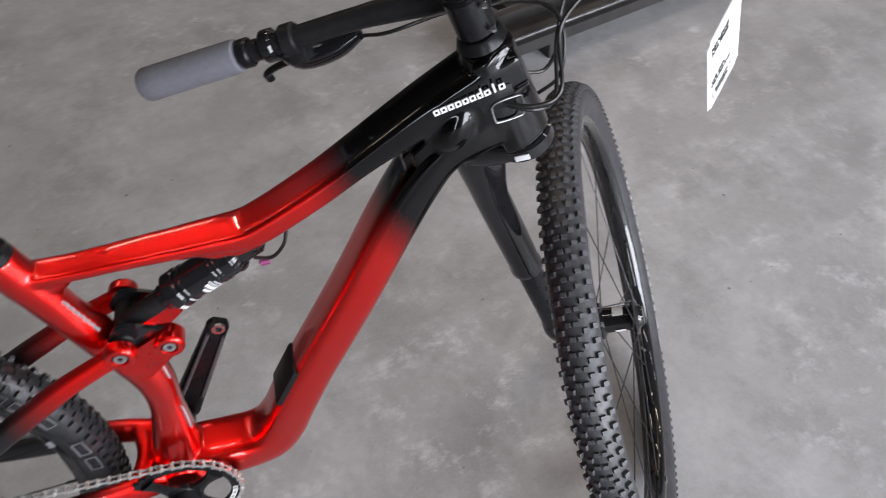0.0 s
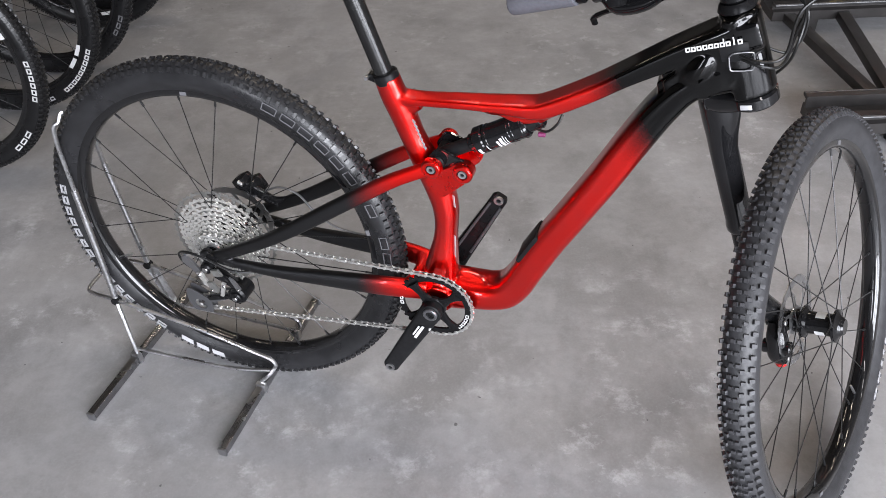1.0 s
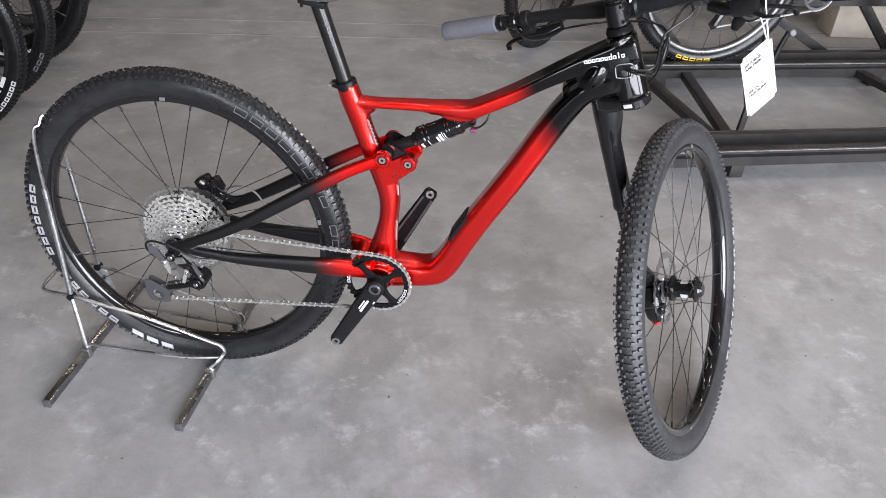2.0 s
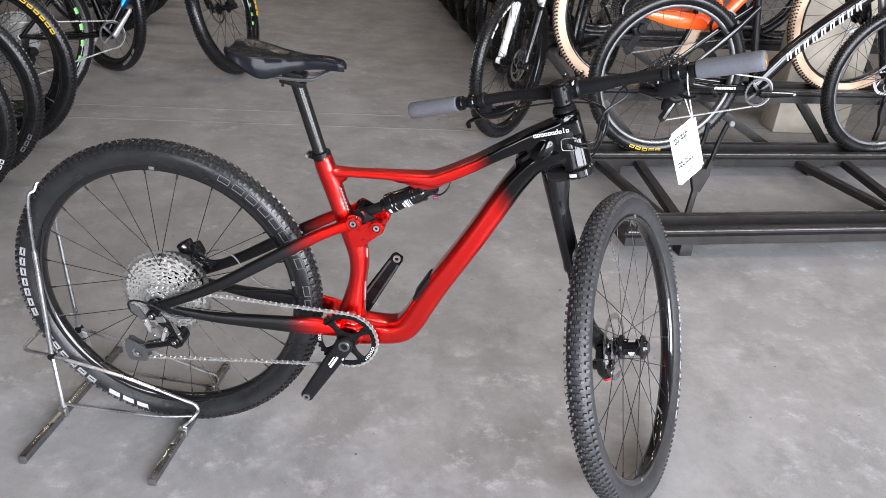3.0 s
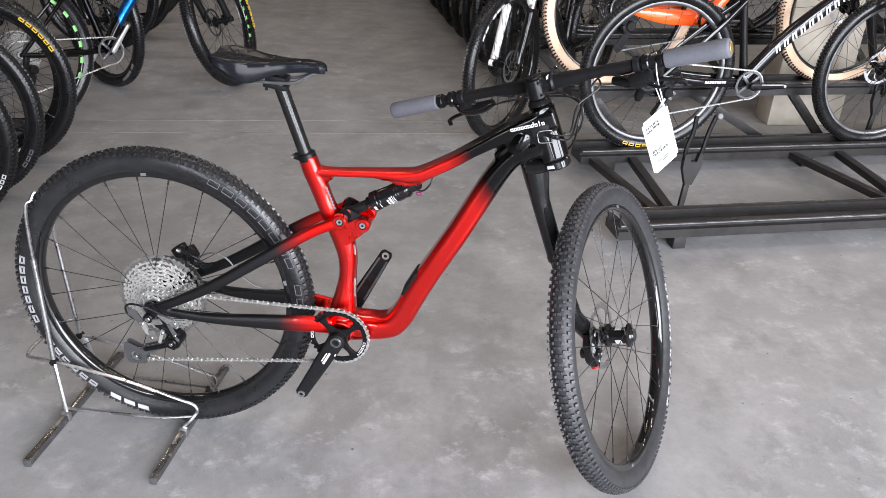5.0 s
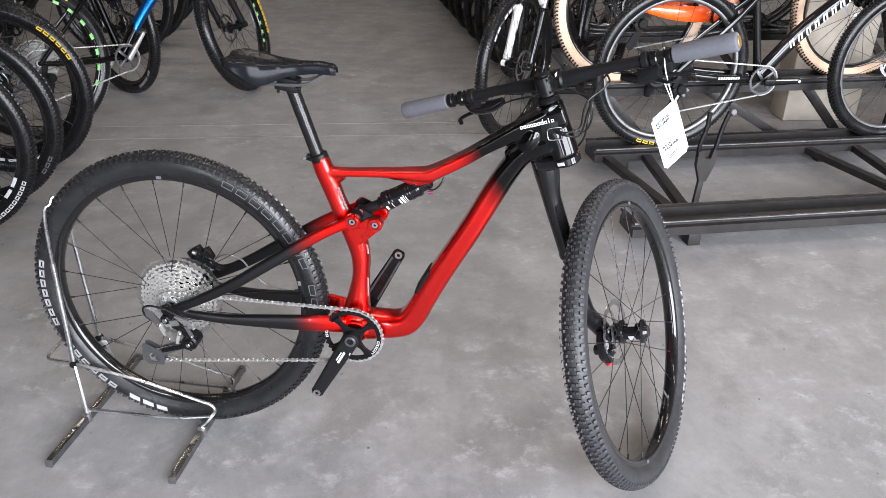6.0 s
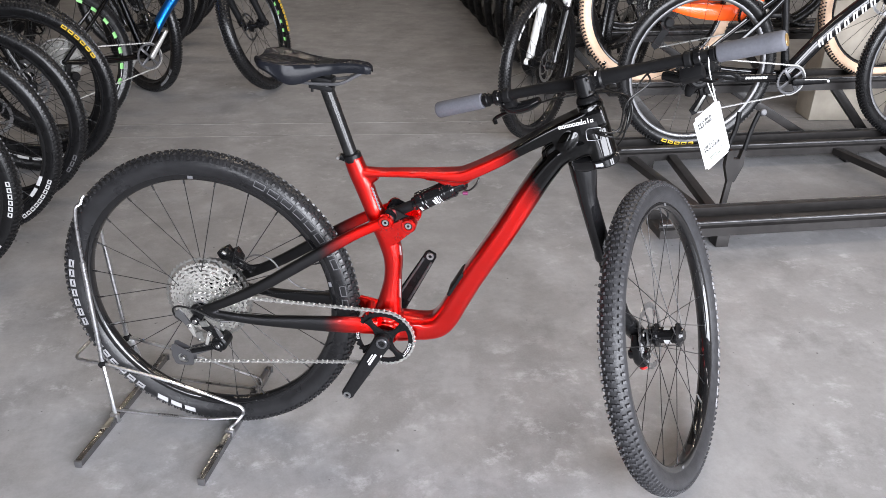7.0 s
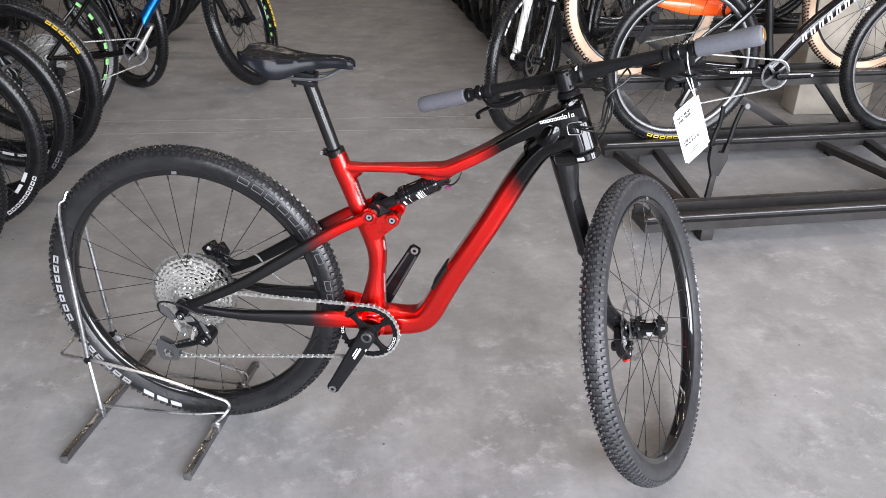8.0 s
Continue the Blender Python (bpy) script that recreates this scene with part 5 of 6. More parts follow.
rod(bm, on_axis(along + 0.030, ahead - 0.040, 0.040), on_axis(along + 0.030, ahead - 0.040, 0.070), 0.008, sides=14, chamfer=0.001)
f_caliper = steered("brake_caliper", bm, M_GLOSS, fork, "glossy black front brake caliper")
bm = bmesh.new()
rod(bm, on_axis(along - 0.040, ahead - 0.062, 0.050), on_axis(along - 0.046, ahead - 0.062, 0.050), 0.010, sides=14)
steered("piston_cap", bm, M_RED_DOT, f_caliper, "red anodised cap")
for s, f, y in ((-0.005, -0.064, 0.0250), (0.030, -0.040, 0.0390), (-0.024, -0.068, 0.0330)):
    bm = bmesh.new()
    rod(bm, on_axis(along + s, ahead + f, y - 0.0015), on_axis(along + s, ahead + f, y + 0.002), 0.0048, sides=12, chamfer=0.0006)
    steered("caliper_bolt", bm, M_STEEL, f_caliper)
bm = bmesh.new()
wire(bm, [on_axis(along + 0.090, ahead - 0.050, 0.052), on_axis(along + 0.150, ahead - 0.075, 0.070), on_axis(along + 0.230, ahead - 0.040, 0.085), on_axis(along + 0.320, leg_f + 0.020, 0.090)], 0.0026)
steered("brake_hose", bm, M_CABLE, fork)

# cables from the levers, looping ahead of the head tube into its side ports
bm = bmesh.new()
port = Vector((0.858, -0.027, 0.862))
lever_r = STEER @ (bar_point(-0.140) + on_axis(-0.016, 0.030) - HEAD)
lever_l = STEER @ (bar_point(0.140) + on_axis(-0.016, 0.030) - HEAD)
shift_r = STEER @ (bar_point(-0.180) + on_axis(-0.032, 0.004) - HEAD)
remote = STEER @ (bar_point(0.180) + on_axis(-0.022, 0.010) - HEAD)
runs = [
    [lever_r, lever_r + Vector((-0.05, 0.015, 0.0)), (0.965, 0.020, 0.950), (0.925, 0.000, 0.912), (0.915, -0.040, 0.872), (0.888, -0.044, 0.862), port],
    [shift_r, shift_r + Vector((-0.05, 0.03, 0.0)), (0.950, 0.040, 0.945), (0.930, 0.020, 0.890), (0.918, -0.020, 0.852), (0.892, -0.040, 0.854), port + Vector((0, 0.004, -0.006))],
    [lever_l, lever_l + Vector((0.05, 0.012, 0.0)), (0.800, 0.095, 0.905), (0.870, 0.080, 0.915), (0.935, 0.040, 0.900), (0.930, 0.040, 0.840), (0.880, 0.034, 0.850)],
    [remote, remote + Vector((0.05, 0.0, 0.004)), (0.780, 0.075, 0.885), (0.850, 0.065, 0.905), (0.925, 0.030, 0.915), (0.930, 0.000, 0.865), (0.915, 0.045, 0.800), STEER @ on_axis(-0.110, 0.03, LEG_Y + 0.02)],
]
for k, pts in enumerate(runs):
    bm = bmesh.new()
    wire(bm, pts, 0.0020, per=8)
    part("cable", bm, M_CABLE, bike, "black cable loop")
bm = bmesh.new()
sweep(bm, smooth([(0.842, -0.0285, 0.858, 0.002, 0.010), (0.858, -0.0295, 0.864, 0.003, 0.013), (0.874, -0.0285, 0.870, 0.002, 0.010)], 5), 10)
cable_port = part("cable_port", bm, M_MATT, bike, "black cable port")
# pale wire round the slot, standing in for the reflection along its edge
bm = bmesh.new()
wire(bm, [(0.852, -0.0320, 0.858), (0.857, -0.0335, 0.864), (0.876, -0.0330, 0.868), (0.881, -0.0315, 0.864), (0.884, -0.0305, 0.847), (0.880, -0.0310, 0.843), (0.861, -0.0320, 0.840), (0.856, -0.0320, 0.843), (0.852, -0.0320, 0.858)], 0.0011, per=4)
part("port_highlight", bm, M_RIMSILVER, cable_port, "silver loop that draws the cable port's edge highlight")

# ---------------------------------------------------------------- swing tag on the bars
hang = STEER @ bar_point(-0.226)
tag_top = Vector((hang.x + 0.015, hang.y, hang.z - 0.101))
tag = thing("swing_tag", "white laminated shop tag hanging by a string from the handlebar", "tag", Matrix.Translation(tag_top) @ pose(0, 0, 0, 0, -29.4, 42))
bm = bmesh.new()
block(bm, Matrix.Translation((0, 0, -0.066)), (0.070, 0.0012, 0.132), 0.0)
bmesh.ops.bevel(bm, geom=[e for e in bm.edges if abs((e.verts[0].co - e.verts[1].co).y) > 0.001], offset=0.006, segments=3, affect="EDGES")
part("card", bm, M_CARD, tag, "white laminated card")


def lettering(text, size, x, z, parent, flip=False):
    cu = bpy.data.curves.new("words", "FONT")
    cu.body, cu.size = text, size
    cu.extrude, cu.offset = 0.00015, 0.00035
    tmp_ob = bpy.data.objects.new("words", cu)
    scene.collection.objects.link(tmp_ob)
    bpy.context.view_layer.update()
    me = bpy.data.meshes.new_from_object(tmp_ob.evaluated_get(bpy.context.evaluated_depsgraph_get()))
    bpy.data.objects.remove(tmp_ob)
    me.materials.clear()
    me.materials.append(M_INK)
    return part("lettering", me, M_INK, parent, "black printed words", pose(x, -0.0011, z, 90, 0, 0))


lettering("RETURNS\nARE FREE.", 0.0085, -0.028, -0.022, tag)
lettering("WE DO\nTRADE-INS", 0.0085, -0.028, -0.082, tag)
bm = bmesh.new()
for z, w in ((-0.108, 0.030), (-0.113, 0.026)):
    block(bm, Matrix.Translation((-0.004, -0.0010, z)), (w, 0.0004, 0.0020))
for x in (-0.024, 0.016):
    block(bm, Matrix.Translation((x, -0.0009, -0.1105)), (0.0008, 0.0004, 0.014))
for z in (-0.1035, -0.1175):
    block(bm, Matrix.Translation((-0.004, -0.0009, z)), (0.040, 0.0004, 0.0008))
block(bm, Matrix.Translation((-0.002, -0.0009, -0.125)), (0.030, 0.0004, 0.0014))
for z, x, w in ((-0.020, 0.030, 0.0012), (-0.060, 0.030, 0.0012)):
    block(bm, Matrix.Translation((x, 0.0009, z)), (w, 0.0004, 0.030))
for z, w in ((-0.012, 0.03), (-0.050, 0.036), (-0.058, 0.044), (-0.066, 0.040), (-0.120, 0.034)):
    block(bm, Matrix.Translation((0, 0.0009, z)), (w, 0.0004, 0.0014))
part("small_print", bm, M_INK, tag, "bars of small print")
bm = bmesh.new()
inv = tag.matrix_basis.inverted()
wire(bm, [(0.028, 0.0, -0.007), inv @ (hang + Vector((0.006, -0.016, -0.02))), inv @ (hang + Vector((0, 0, 0.0165))), inv @ (hang + Vector((-0.004, 0.017, -0.02))), (0.027, 0.0015, -0.007)], 0.0011, per=8)
part("string", bm, M_PLASTIC, tag, "white loop of string")

# ---------------------------------------------------------------- wire stand under the rear wheel
stand = thing("bicycle_stand", "zinc wire floor stand with two square chromed feet", "bicycle stand")
for x in (-0.266, 0.048):
    bm = bmesh.new()
    bar(bm, (x, -0.252, 0.0100), (x - 0.002, 0.190, 0.0100), 0.0165, 0.0190, 0.0025)
    foot = part("foot_tube", bm, M_FOOT, stand, "square chromed foot tube")
    for y in (-0.255, 0.193):
        bm = bmesh.new()
        block(bm, Matrix.Translation((x, y, 0.0100)), (0.0178, 0.006, 0.0198), 0.002)
        part("end_plug", bm, M_RIMSILVER, foot, "grey plastic end plug")
    for y in (-0.085, 0.080):
        bm = bmesh.new()
        block(bm, Matrix.Translation((x, y, 0.0135)), (0.0215, 0.011, 0.0250), 0.002)
        part("clamp_sleeve", bm, M_ZINC, foot)
for s in (-1, 1):
    y = s * 0.060
    bm = bmesh.new()
    wire(bm, [(0.046, s * 0.080, 0.026), (0.062, s * 0.073, 0.040), (0.075, y, 0.057), (0.078, y, 0.070), (0.069, y, 0.083), (0.042, y, 0.091), (-0.087, y, 0.128), (-0.207, y, 0.151), (-0.286, y, 0.163), (-0.345, y * 0.95, 0.165), (-0.366, y * 0.75, 0.165), (-0.371, 0, 0.165)], 0.0042)
    part("side_wire", bm, M_ZINC, stand, "bent zinc wire")
    bm = bmesh.new()
    wire(bm, [(0.062, y, 0.044), (-0.020, s * 0.070, 0.036), (-0.130, s * 0.073, 0.033), (-0.272, s * 0.076, 0.031)], 0.0038)
    part("lower_wire", bm, M_ZINC, stand)
    bm = bmesh.new()
    wire(bm, [(-0.270, s * 0.078, 0.022), (-0.286, y, 0.165), (-0.289, s * 0.047, 0.448), (-0.282, s * 0.045, 0.577), (-0.270, s * 0.037, 0.598), (-0.268, s * 0.030, 0.609), (-0.2655, s * 0.024, 0.613)], 0.0042, per=5)
    part("hoop_wire", bm, M_ZINC, stand, "upright wire hoop over the tyre")
    bm = bmesh.new()
    rod(bm, (-0.2862, y, 0.172), (-0.289, s * 0.0475, 0.448), 0.0062, sides=12)
    part("hoop_sleeve", bm, M_ZINC, stand, "thicker sleeve on the hoop")
    bm = bmesh.new()
    bar(bm, (-0.268, s * 0.079, 0.026), (-0.285, s * 0.0625, 0.160), 0.006, 0.022, 0.002)
    part("upright_strap", bm, M_ZINC, stand, "flat zinc strap")
    bm = bmesh.new()
    rod(bm, (-0.286, y - s * 0.008, 0.163), (-0.286, y + s * 0.008, 0.163), 0.0085, sides=12)
    part("wire_clip", bm, M_MATT, stand)

# ---------------------------------------------------------------- other bicycles
WHEELBASE = 1.150


def other_bike(m, label, paint, steer=0.0, fork_mat=None, stanchion=True, rim=None, tyre=None, tread=None, marks=None, rim_marks=None, drive=True, tube=0.0262, group="bicycles on display", print_mat=None, chain_mat=None, cog_mat=None, stay=1.0, rim_high=0.012, second_leg=None, mark_side=-1, thick=1.0, mark_high=0.0135):
    """A hardtail with suspension fork, standing at m: its rear contact at the origin, heading along x."""
    b = thing("mountain_bicycle", label, "bicycle", m, group)
    fork_mat = fork_mat or M_GLOSS
    bbx, bbz = 0.430, 0.318
    fa = Vector((WHEELBASE, 0, WHEEL_R))
    head = Vector((0.897, 0, 0.820))
    up = Vector((-math.cos(radians(68)), 0, math.sin(radians(68))))
    ahead = Vector((up.z, 0, -up.x))
    turn = Matrix.Translation(head) @ Matrix.Rotation(radians(steer), 4, up) @ Matrix.Translation(-head)
    bm = bmesh.new()
    sweep(bm, smooth([(0.345, 0, 0.735, 0.018, 0.016), (0.55, 0, 0.785, 0.019, 0.017), (0.878, 0, 0.868, 0.021, 0.019)], 5), 12)
    sweep(bm, smooth([(bbx, 0, bbz + 0.01, 0.028, 0.026 * thick), (0.62, 0, 0.545, 0.027, 0.027 * thick), (0.916, 0, 0.782, 0.025, 0.026 * thick)], 5), 12)
    sweep(bm, smooth([(bbx, 0, bbz, 0.022, 0.020), (0.385, 0, 0.52, 0.017, 0.017), (0.330, 0, 0.770, 0.017, 0.017)], 5), 12)
    rod(bm, head + up * 0.06, head - up * 0.055, 0.024, sides=16)
    rod(bm, (bbx, -0.036, bbz), (bbx, 0.036, bbz), 0.025, sides=16)
    for s in (-1, 1):
        sweep(bm, smooth([(bbx - 0.02, s * 0.030, bbz + 0.004, 0.010, 0.014 * stay), (0.20, s * 0.052, 0.335, 0.009, 0.013 * stay), (0.0, s * 0.068, WHEEL_R, 0.006, 0.011)], 4), 10)
        sweep(bm, smooth([(0.352, s * 0.016, 0.680, 0.008, 0.009 * stay), (0.22, s * 0.050, 0.56, 0.008, 0.009 * stay), (0.0, s * 0.068, WHEEL_R, 0.006, 0.010)], 4), 10)
    shell = part("frame_shell", bm, paint, b)
    if print_mat:
        bm = bmesh.new()
        a, c = Vector((0.53, 0, 0.462)), Vector((0.90, 0, 0.775))
        t = (c - a).normalized()
        for k in range(9):
            p = a + t * (0.01 + k * 0.044) + Vector((0, -0.0285, 0))
            up_t = Vector((-t.z, 0, t.x))
            for f in (0.0, 0.016):
                slat(bm, p + t * f + up_t * -0.015, p + t * (f + 0.010) + up_t * 0.017, 0.0015, 0.0080)
            slat(bm, p + t * 0.006 + up_t * 0.012, p + t * 0.026 + up_t * 0.012, 0.0016, 0.0080)
        part("name_print", bm, print_mat, shell, "blocks of the maker's name")
        bm = bmesh.new()
        for k in range(9):
            x = 0.205 + k * 0.0125
            slat(bm, (x, -0.0625 + k * 0.0014, 0.336 - k * 0.0004), (x + 0.0095, -0.0615 + k * 0.0014, 0.3356 - k * 0.0004), 0.0012, 0.011)
        part("stay_print", bm, print_mat, shell, "blocks of the maker's name")
    bm = bmesh.new()
    rod(bm, (0.335, 0, 0.750), (0.293, 0, 0.925), 0.0145, sides=12)
    part("seatpost", bm, M_BLACK, b)
    bm = bmesh.new()
    rows = [(0.41, 0, 0.958, 0.012, 0.007), (0.37, 0, 0.960, 0.018, 0.011), (0.29, 0, 0.962, 0.030, 0.013), (0.20, 0, 0.972, 0.066, 0.015), (0.155, 0, 0.974, 0.060, 0.011)]
    sweep(bm, smooth(rows, 4), 12)
    part("saddle", bm, M_SADDLE, b)
    rw = wheel("rear_wheel", b, pose(0, 0, WHEEL_R), tyre_mat=tyre or M_SHOP_RUBBER, tread_mat=tread or M_SHOP_TREAD, rim_mat=rim, tube=tube, cassette=drive, cogs=cog_mat or M_COG)
    fw = wheel("front_wheel", b, turn @ Matrix.Translation(fa) @ pose(0, 0, 0, 0, 0, 0), tyre_mat=tyre or M_SHOP_RUBBER, tread_mat=tread or M_SHOP_TREAD, rim_mat=rim, tube=tube)
    for w_ob, spec, mat in marks or ():
        target = fw if w_ob == "front" else rw
        print_blocks("sidewall_print", spec, 0.3385, -tube * 0.98, mark_high, mat, target, hollow=True, line=mark_high * 0.27)
    for w_ob, spec, mat in rim_marks or ():
        target = fw if w_ob == "front" else rw
        print_blocks("rim_print", spec, 0.3050, mark_side * 0.0168, rim_high, mat, target, 0.1)
    # fork
    dn = (fa - head).dot(up)
    fo = (fa - head).dot(ahead)
    bm = bmesh.new()
    sweep(bm, smooth([(*(head + up * (dn + 0.30) + ahead * (fo + 0.01) + Vector((0, -0.066, 0))), 0.010, 0.014), (*(head + up * (dn + 0.40) + ahead * (fo + 0.03) + Vector((0, 0, 0))), 0.010, 0.016), (*(head + up * (dn + 0.30) + ahead * (fo + 0.01) + Vector((0, 0.066, 0))), 0.010, 0.014)], 5), 10, ref=(1, 0, 0))
    bm.transform(turn)
    fork_ob = part("suspension_fork", bm, fork_mat, b)
    for s in (-1, 1):
        bm = bmesh.new()
        foot_at, top_at = head + up * (dn + 0.02) + ahead * (fo - 0.012) + Vector((0, s * 0.066, 0)), head + up * (dn + 0.285) + ahead * (fo - 0.012) + Vector((0, s * 0.066, 0))
        sweep(bm, [(*top_at.lerp(foot_at, f), r) for f, r in ((0.0, 0.0205), (0.02, 0.0225), (0.10, 0.0225), (0.14, 0.0210), (0.80, 0.0185), (0.95, 0.0205), (1.0, 0.0180))], 16)
        rod(bm, fa + Vector((0, s * 0.058, 0)), fa + Vector((0, s * 0.080, 0)), 0.017, sides=14, chamfer=0.003)
        bm.transform(turn)
        part("lower_leg", bm, second_leg if second_leg and s > 0 else fork_mat, fork_ob)
    for s in (-1, 1):
        bm = bmesh.new()
        rod(bm, head - up * 0.070 + ahead * (fo - 0.012) + Vector((0, s * 0.066, 0)), head + up * (dn + 0.28) + ahead * (fo - 0.012) + Vector((0, s * 0.066, 0)), 0.0160, sides=14)
        bm.transform(turn)
        part("stanchion", bm, M_STEEL if stanchion else M_BLACK, fork_ob, "polished fork stanchion" if stanchion else "")
    bm = bmesh.new()
    sweep(bm, smooth([(*(head - up * 0.072 + ahead * 0.02 + Vector((0, -0.072, 0))), 0.022, 0.014), (*(head - up * 0.066 + ahead * 0.005), 0.028, 0.017), (*(head - up * 0.072 + ahead * 0.02 + Vector((0, 0.072, 0))), 0.022, 0.014)], 4), 10, ref=(1, 0, 0))
    bm.transform(turn)
    part("fork_crown", bm, fork_mat, fork_ob)
    bm = bmesh.new()
    rod(bm, head + up * 0.06, head + up * 0.115, 0.018, sides=12)
    rod(bm, head + up * 0.095, head + up * 0.095 + ahead * 0.055, 0.017, sides=12)
    pts = [head + up * 0.095 + ahead * (0.055 - 0.12 * abs(y)) + Vector((0, y, 0)) for y in (-0.36, -0.2, -0.04, 0.04, 0.2, 0.36)]
    sweep(bm, smooth([(*p, 0.0125) for p in pts], 3), 10, ref=(0, 0, 1))
    bm.transform(turn)
    bars = part("handlebar", bm, M_BLACK, b)
    for s in (-1, 1):
        bm = bmesh.new()
        rod(bm, head + up * 0.095 + ahead * (0.055 - 0.12 * 0.25) + Vector((0, s * 0.25, 0)), head + up * 0.095 + ahead * (0.055 - 0.12 * 0.375) + Vector((0, s * 0.375, 0)), 0.0165, sides=14, chamfer=0.002)
        bm.transform(turn)
        part("grip", bm, M_MATT, bars)
    # drivetrain
    bm = bmesh.new()
    crank_arm(bm, (bbx, bbz), (bbx + 0.150, bbz + 0.006) if drive is True else (bbx + 0.092, bbz + 0.110), -0.078, -0.092, 0.0170 if print_mat else 0.0125, 0.0130 if print_mat else 0.0085)
    near = part("crank_arm", bm, M_DULLCHAIN if drive == 2 else M_BLACK, b)
    if print_mat:
        bm = bmesh.new()
        rod(bm, (bbx + 0.150, -0.1005, bbz + 0.006), (bbx + 0.150, -0.096, bbz + 0.006), 0.0075, sides=14, chamfer=0.001)
        part("pedal_thread", bm, M_STEEL, near, "bare steel pedal thread")
        bm = bmesh.new()
        slat(bm, (bbx + 0.040, -0.0920, bbz + 0.012), (bbx + 0.140, -0.1000, bbz + 0.013), 0.0016, 0.0030)
        part("crank_print", bm, print_mat, near, "thin white line")
    bm = bmesh.new()
    crank_arm(bm, (bbx, bbz), (bbx - 0.150, bbz - 0.006) if drive is True else (bbx - 0.105, bbz - 0.125), 0.076, 0.090, 0.0125, 0.0095)
    part("crank_arm", bm, M_DULLCHAIN if drive == 2 else (M_RIMGREY if chain_mat else M_BLACK), b)
    bm = bmesh.new()
    toothed(bm, 32, 0.055, 0.063, 0.004, -0.052, -0.048, (bbx, bbz))
    for k in range(4):
        a = radians(40 + 90 * k)
        slat(bm, (bbx, -0.052, bbz), (bbx + 0.057 * math.cos(a), -0.051, bbz + 0.057 * math.sin(a)), 0.004, 0.013, 0.001)
    part("chainring", bm, M_RIMGREY if chain_mat else M_BLACK, b)
    path = arc((bbx, bbz), 0.067, -95, 95, -0.050, 18) + arc((0, WHEEL_R), 0.060, 95, 280, -0.040, 12) + arc((0.03, 0.262), 0.013, 120, -40, -0.045, 5) + arc((-0.01, 0.190), 0.013, 120, 275, -0.045, 6) + [(bbx - 0.01, -0.050, bbz - 0.067)]
    part("chain", shared("far_chain", lambda: chain_mesh(path)), chain_mat or M_COG, b)
    bm = bmesh.new()
    block(bm, pose(0.006, -0.072, 0.330, 0, 20, 0), (0.024, 0.016, 0.060), 0.004)
    block(bm, pose(0.015, -0.066, 0.285, 0, -20, 0), (0.040, 0.024, 0.040), 0.006)
    plate(bm, [(0.045, 0.262), (0.020, 0.280), (-0.030, 0.195), (-0.012, 0.172), (0.008, 0.182)], -0.058, -0.054)
    rod(bm, (0.030, -0.088, 0.296), (0.030, -0.052, 0.296), 0.022, sides=18, chamfer=0.004)
    mech = part("rear_derailleur", bm, M_MATT, b)
    if print_mat:
        rod_at = [((0.042, 0.302), (0.066, 0.288), M_COG), ((0.036, 0.276), (0.052, 0.264), M_COG), ((0.020, 0.270), (-0.012, 0.196), M_COG)]
        for (x0, z0), (x1, z1), mat in rod_at:
            bm = bmesh.new()
            slat(bm, (x0, -0.078, z0), (x1, -0.076, z1), 0.006, 0.013, 0.002)
            part("derailleur_link", bm, mat, mech, "bright derailleur plate")
    return b


def stand_at(x, y, heading, z=0.0, front_contact=False, lean=0.0):
    """A pose with the rear contact at x, y, or with the front one there."""
    m = pose(x, y, z, 0, 0, heading) @ pose(0, 0, 0, lean, 0, 0)
    return m @ Matrix.Translation((-WHEELBASE, 0, 0)) if front_contact else m


# row beside the aisle, front wheels out
row = [
    (-1.225, 0.432, "black", [("front", letters(2, -20, "xxxxxx"), M_WHITE), ("front", letters(-38, -54, "xxx"), M_WHITE)], [("front", letters(66, 12, "xxx xxxx"), M_WHITE)], 0, False),
    (-1.313, 0.788, "black", [("front", letters(-24, -58, "xxxxxxxxx"), M_WHITE), ("front", letters(-66, -78, "xxx"), M_DIMPRINT)], [("front", letters(-24, -44, "xx"), M_WHITE)], 0, False),
    (-1.369, 1.042, "dark", [("front", letters(-25, -40, "xxx"), M_GREYPRINT)], [], 0, True),
    (-1.447, 1.400, "black", [("front", letters(54, 24, "xxxxxx"), M_YELLOW)], [("front", letters(-110, -64, "xxxx"), M_WHITE)], 0, True),
    (-1.545, 1.520, "dark", [("front", letters(56, 24, "xxxxxx"), M_YELLOW)], [], 0, True),
    (-1.985, 3.290, "black", [], [], 0, False),
    (-2.06, 3.68, "dark", [], [], -4, True),
    (-2.17, 4.10, "black", [], [], 3, False),
]
for x, y, tone, marks, rims, turn_by, silver in row:
    other_bike(stand_at(x, y, AISLE, front_contact=True), "black mountain bicycle in a tight row facing the aisle" if tone == "black" else "dark grey mountain bicycle in a tight row facing the aisle",
               M_GLOSS if tone == "black" else M_MATT, steer=turn_by, marks=marks, rim_marks=rims, stanchion=silver, group="bicycles in the row beside the aisle")
# one that stands askew in the row, its white sidewall print low on the front wheel
other_bike(stand_at(-1.592, 2.584, -12, front_contact=True, lean=-6), "black mountain bicycle standing askew in the row", M_GLOSS, steer=-18, marks=[("front", letters(-34, -62, "xxx xxxxxxxx"), M_DIMPRINT)], group="bicycles in the row beside the aisle")
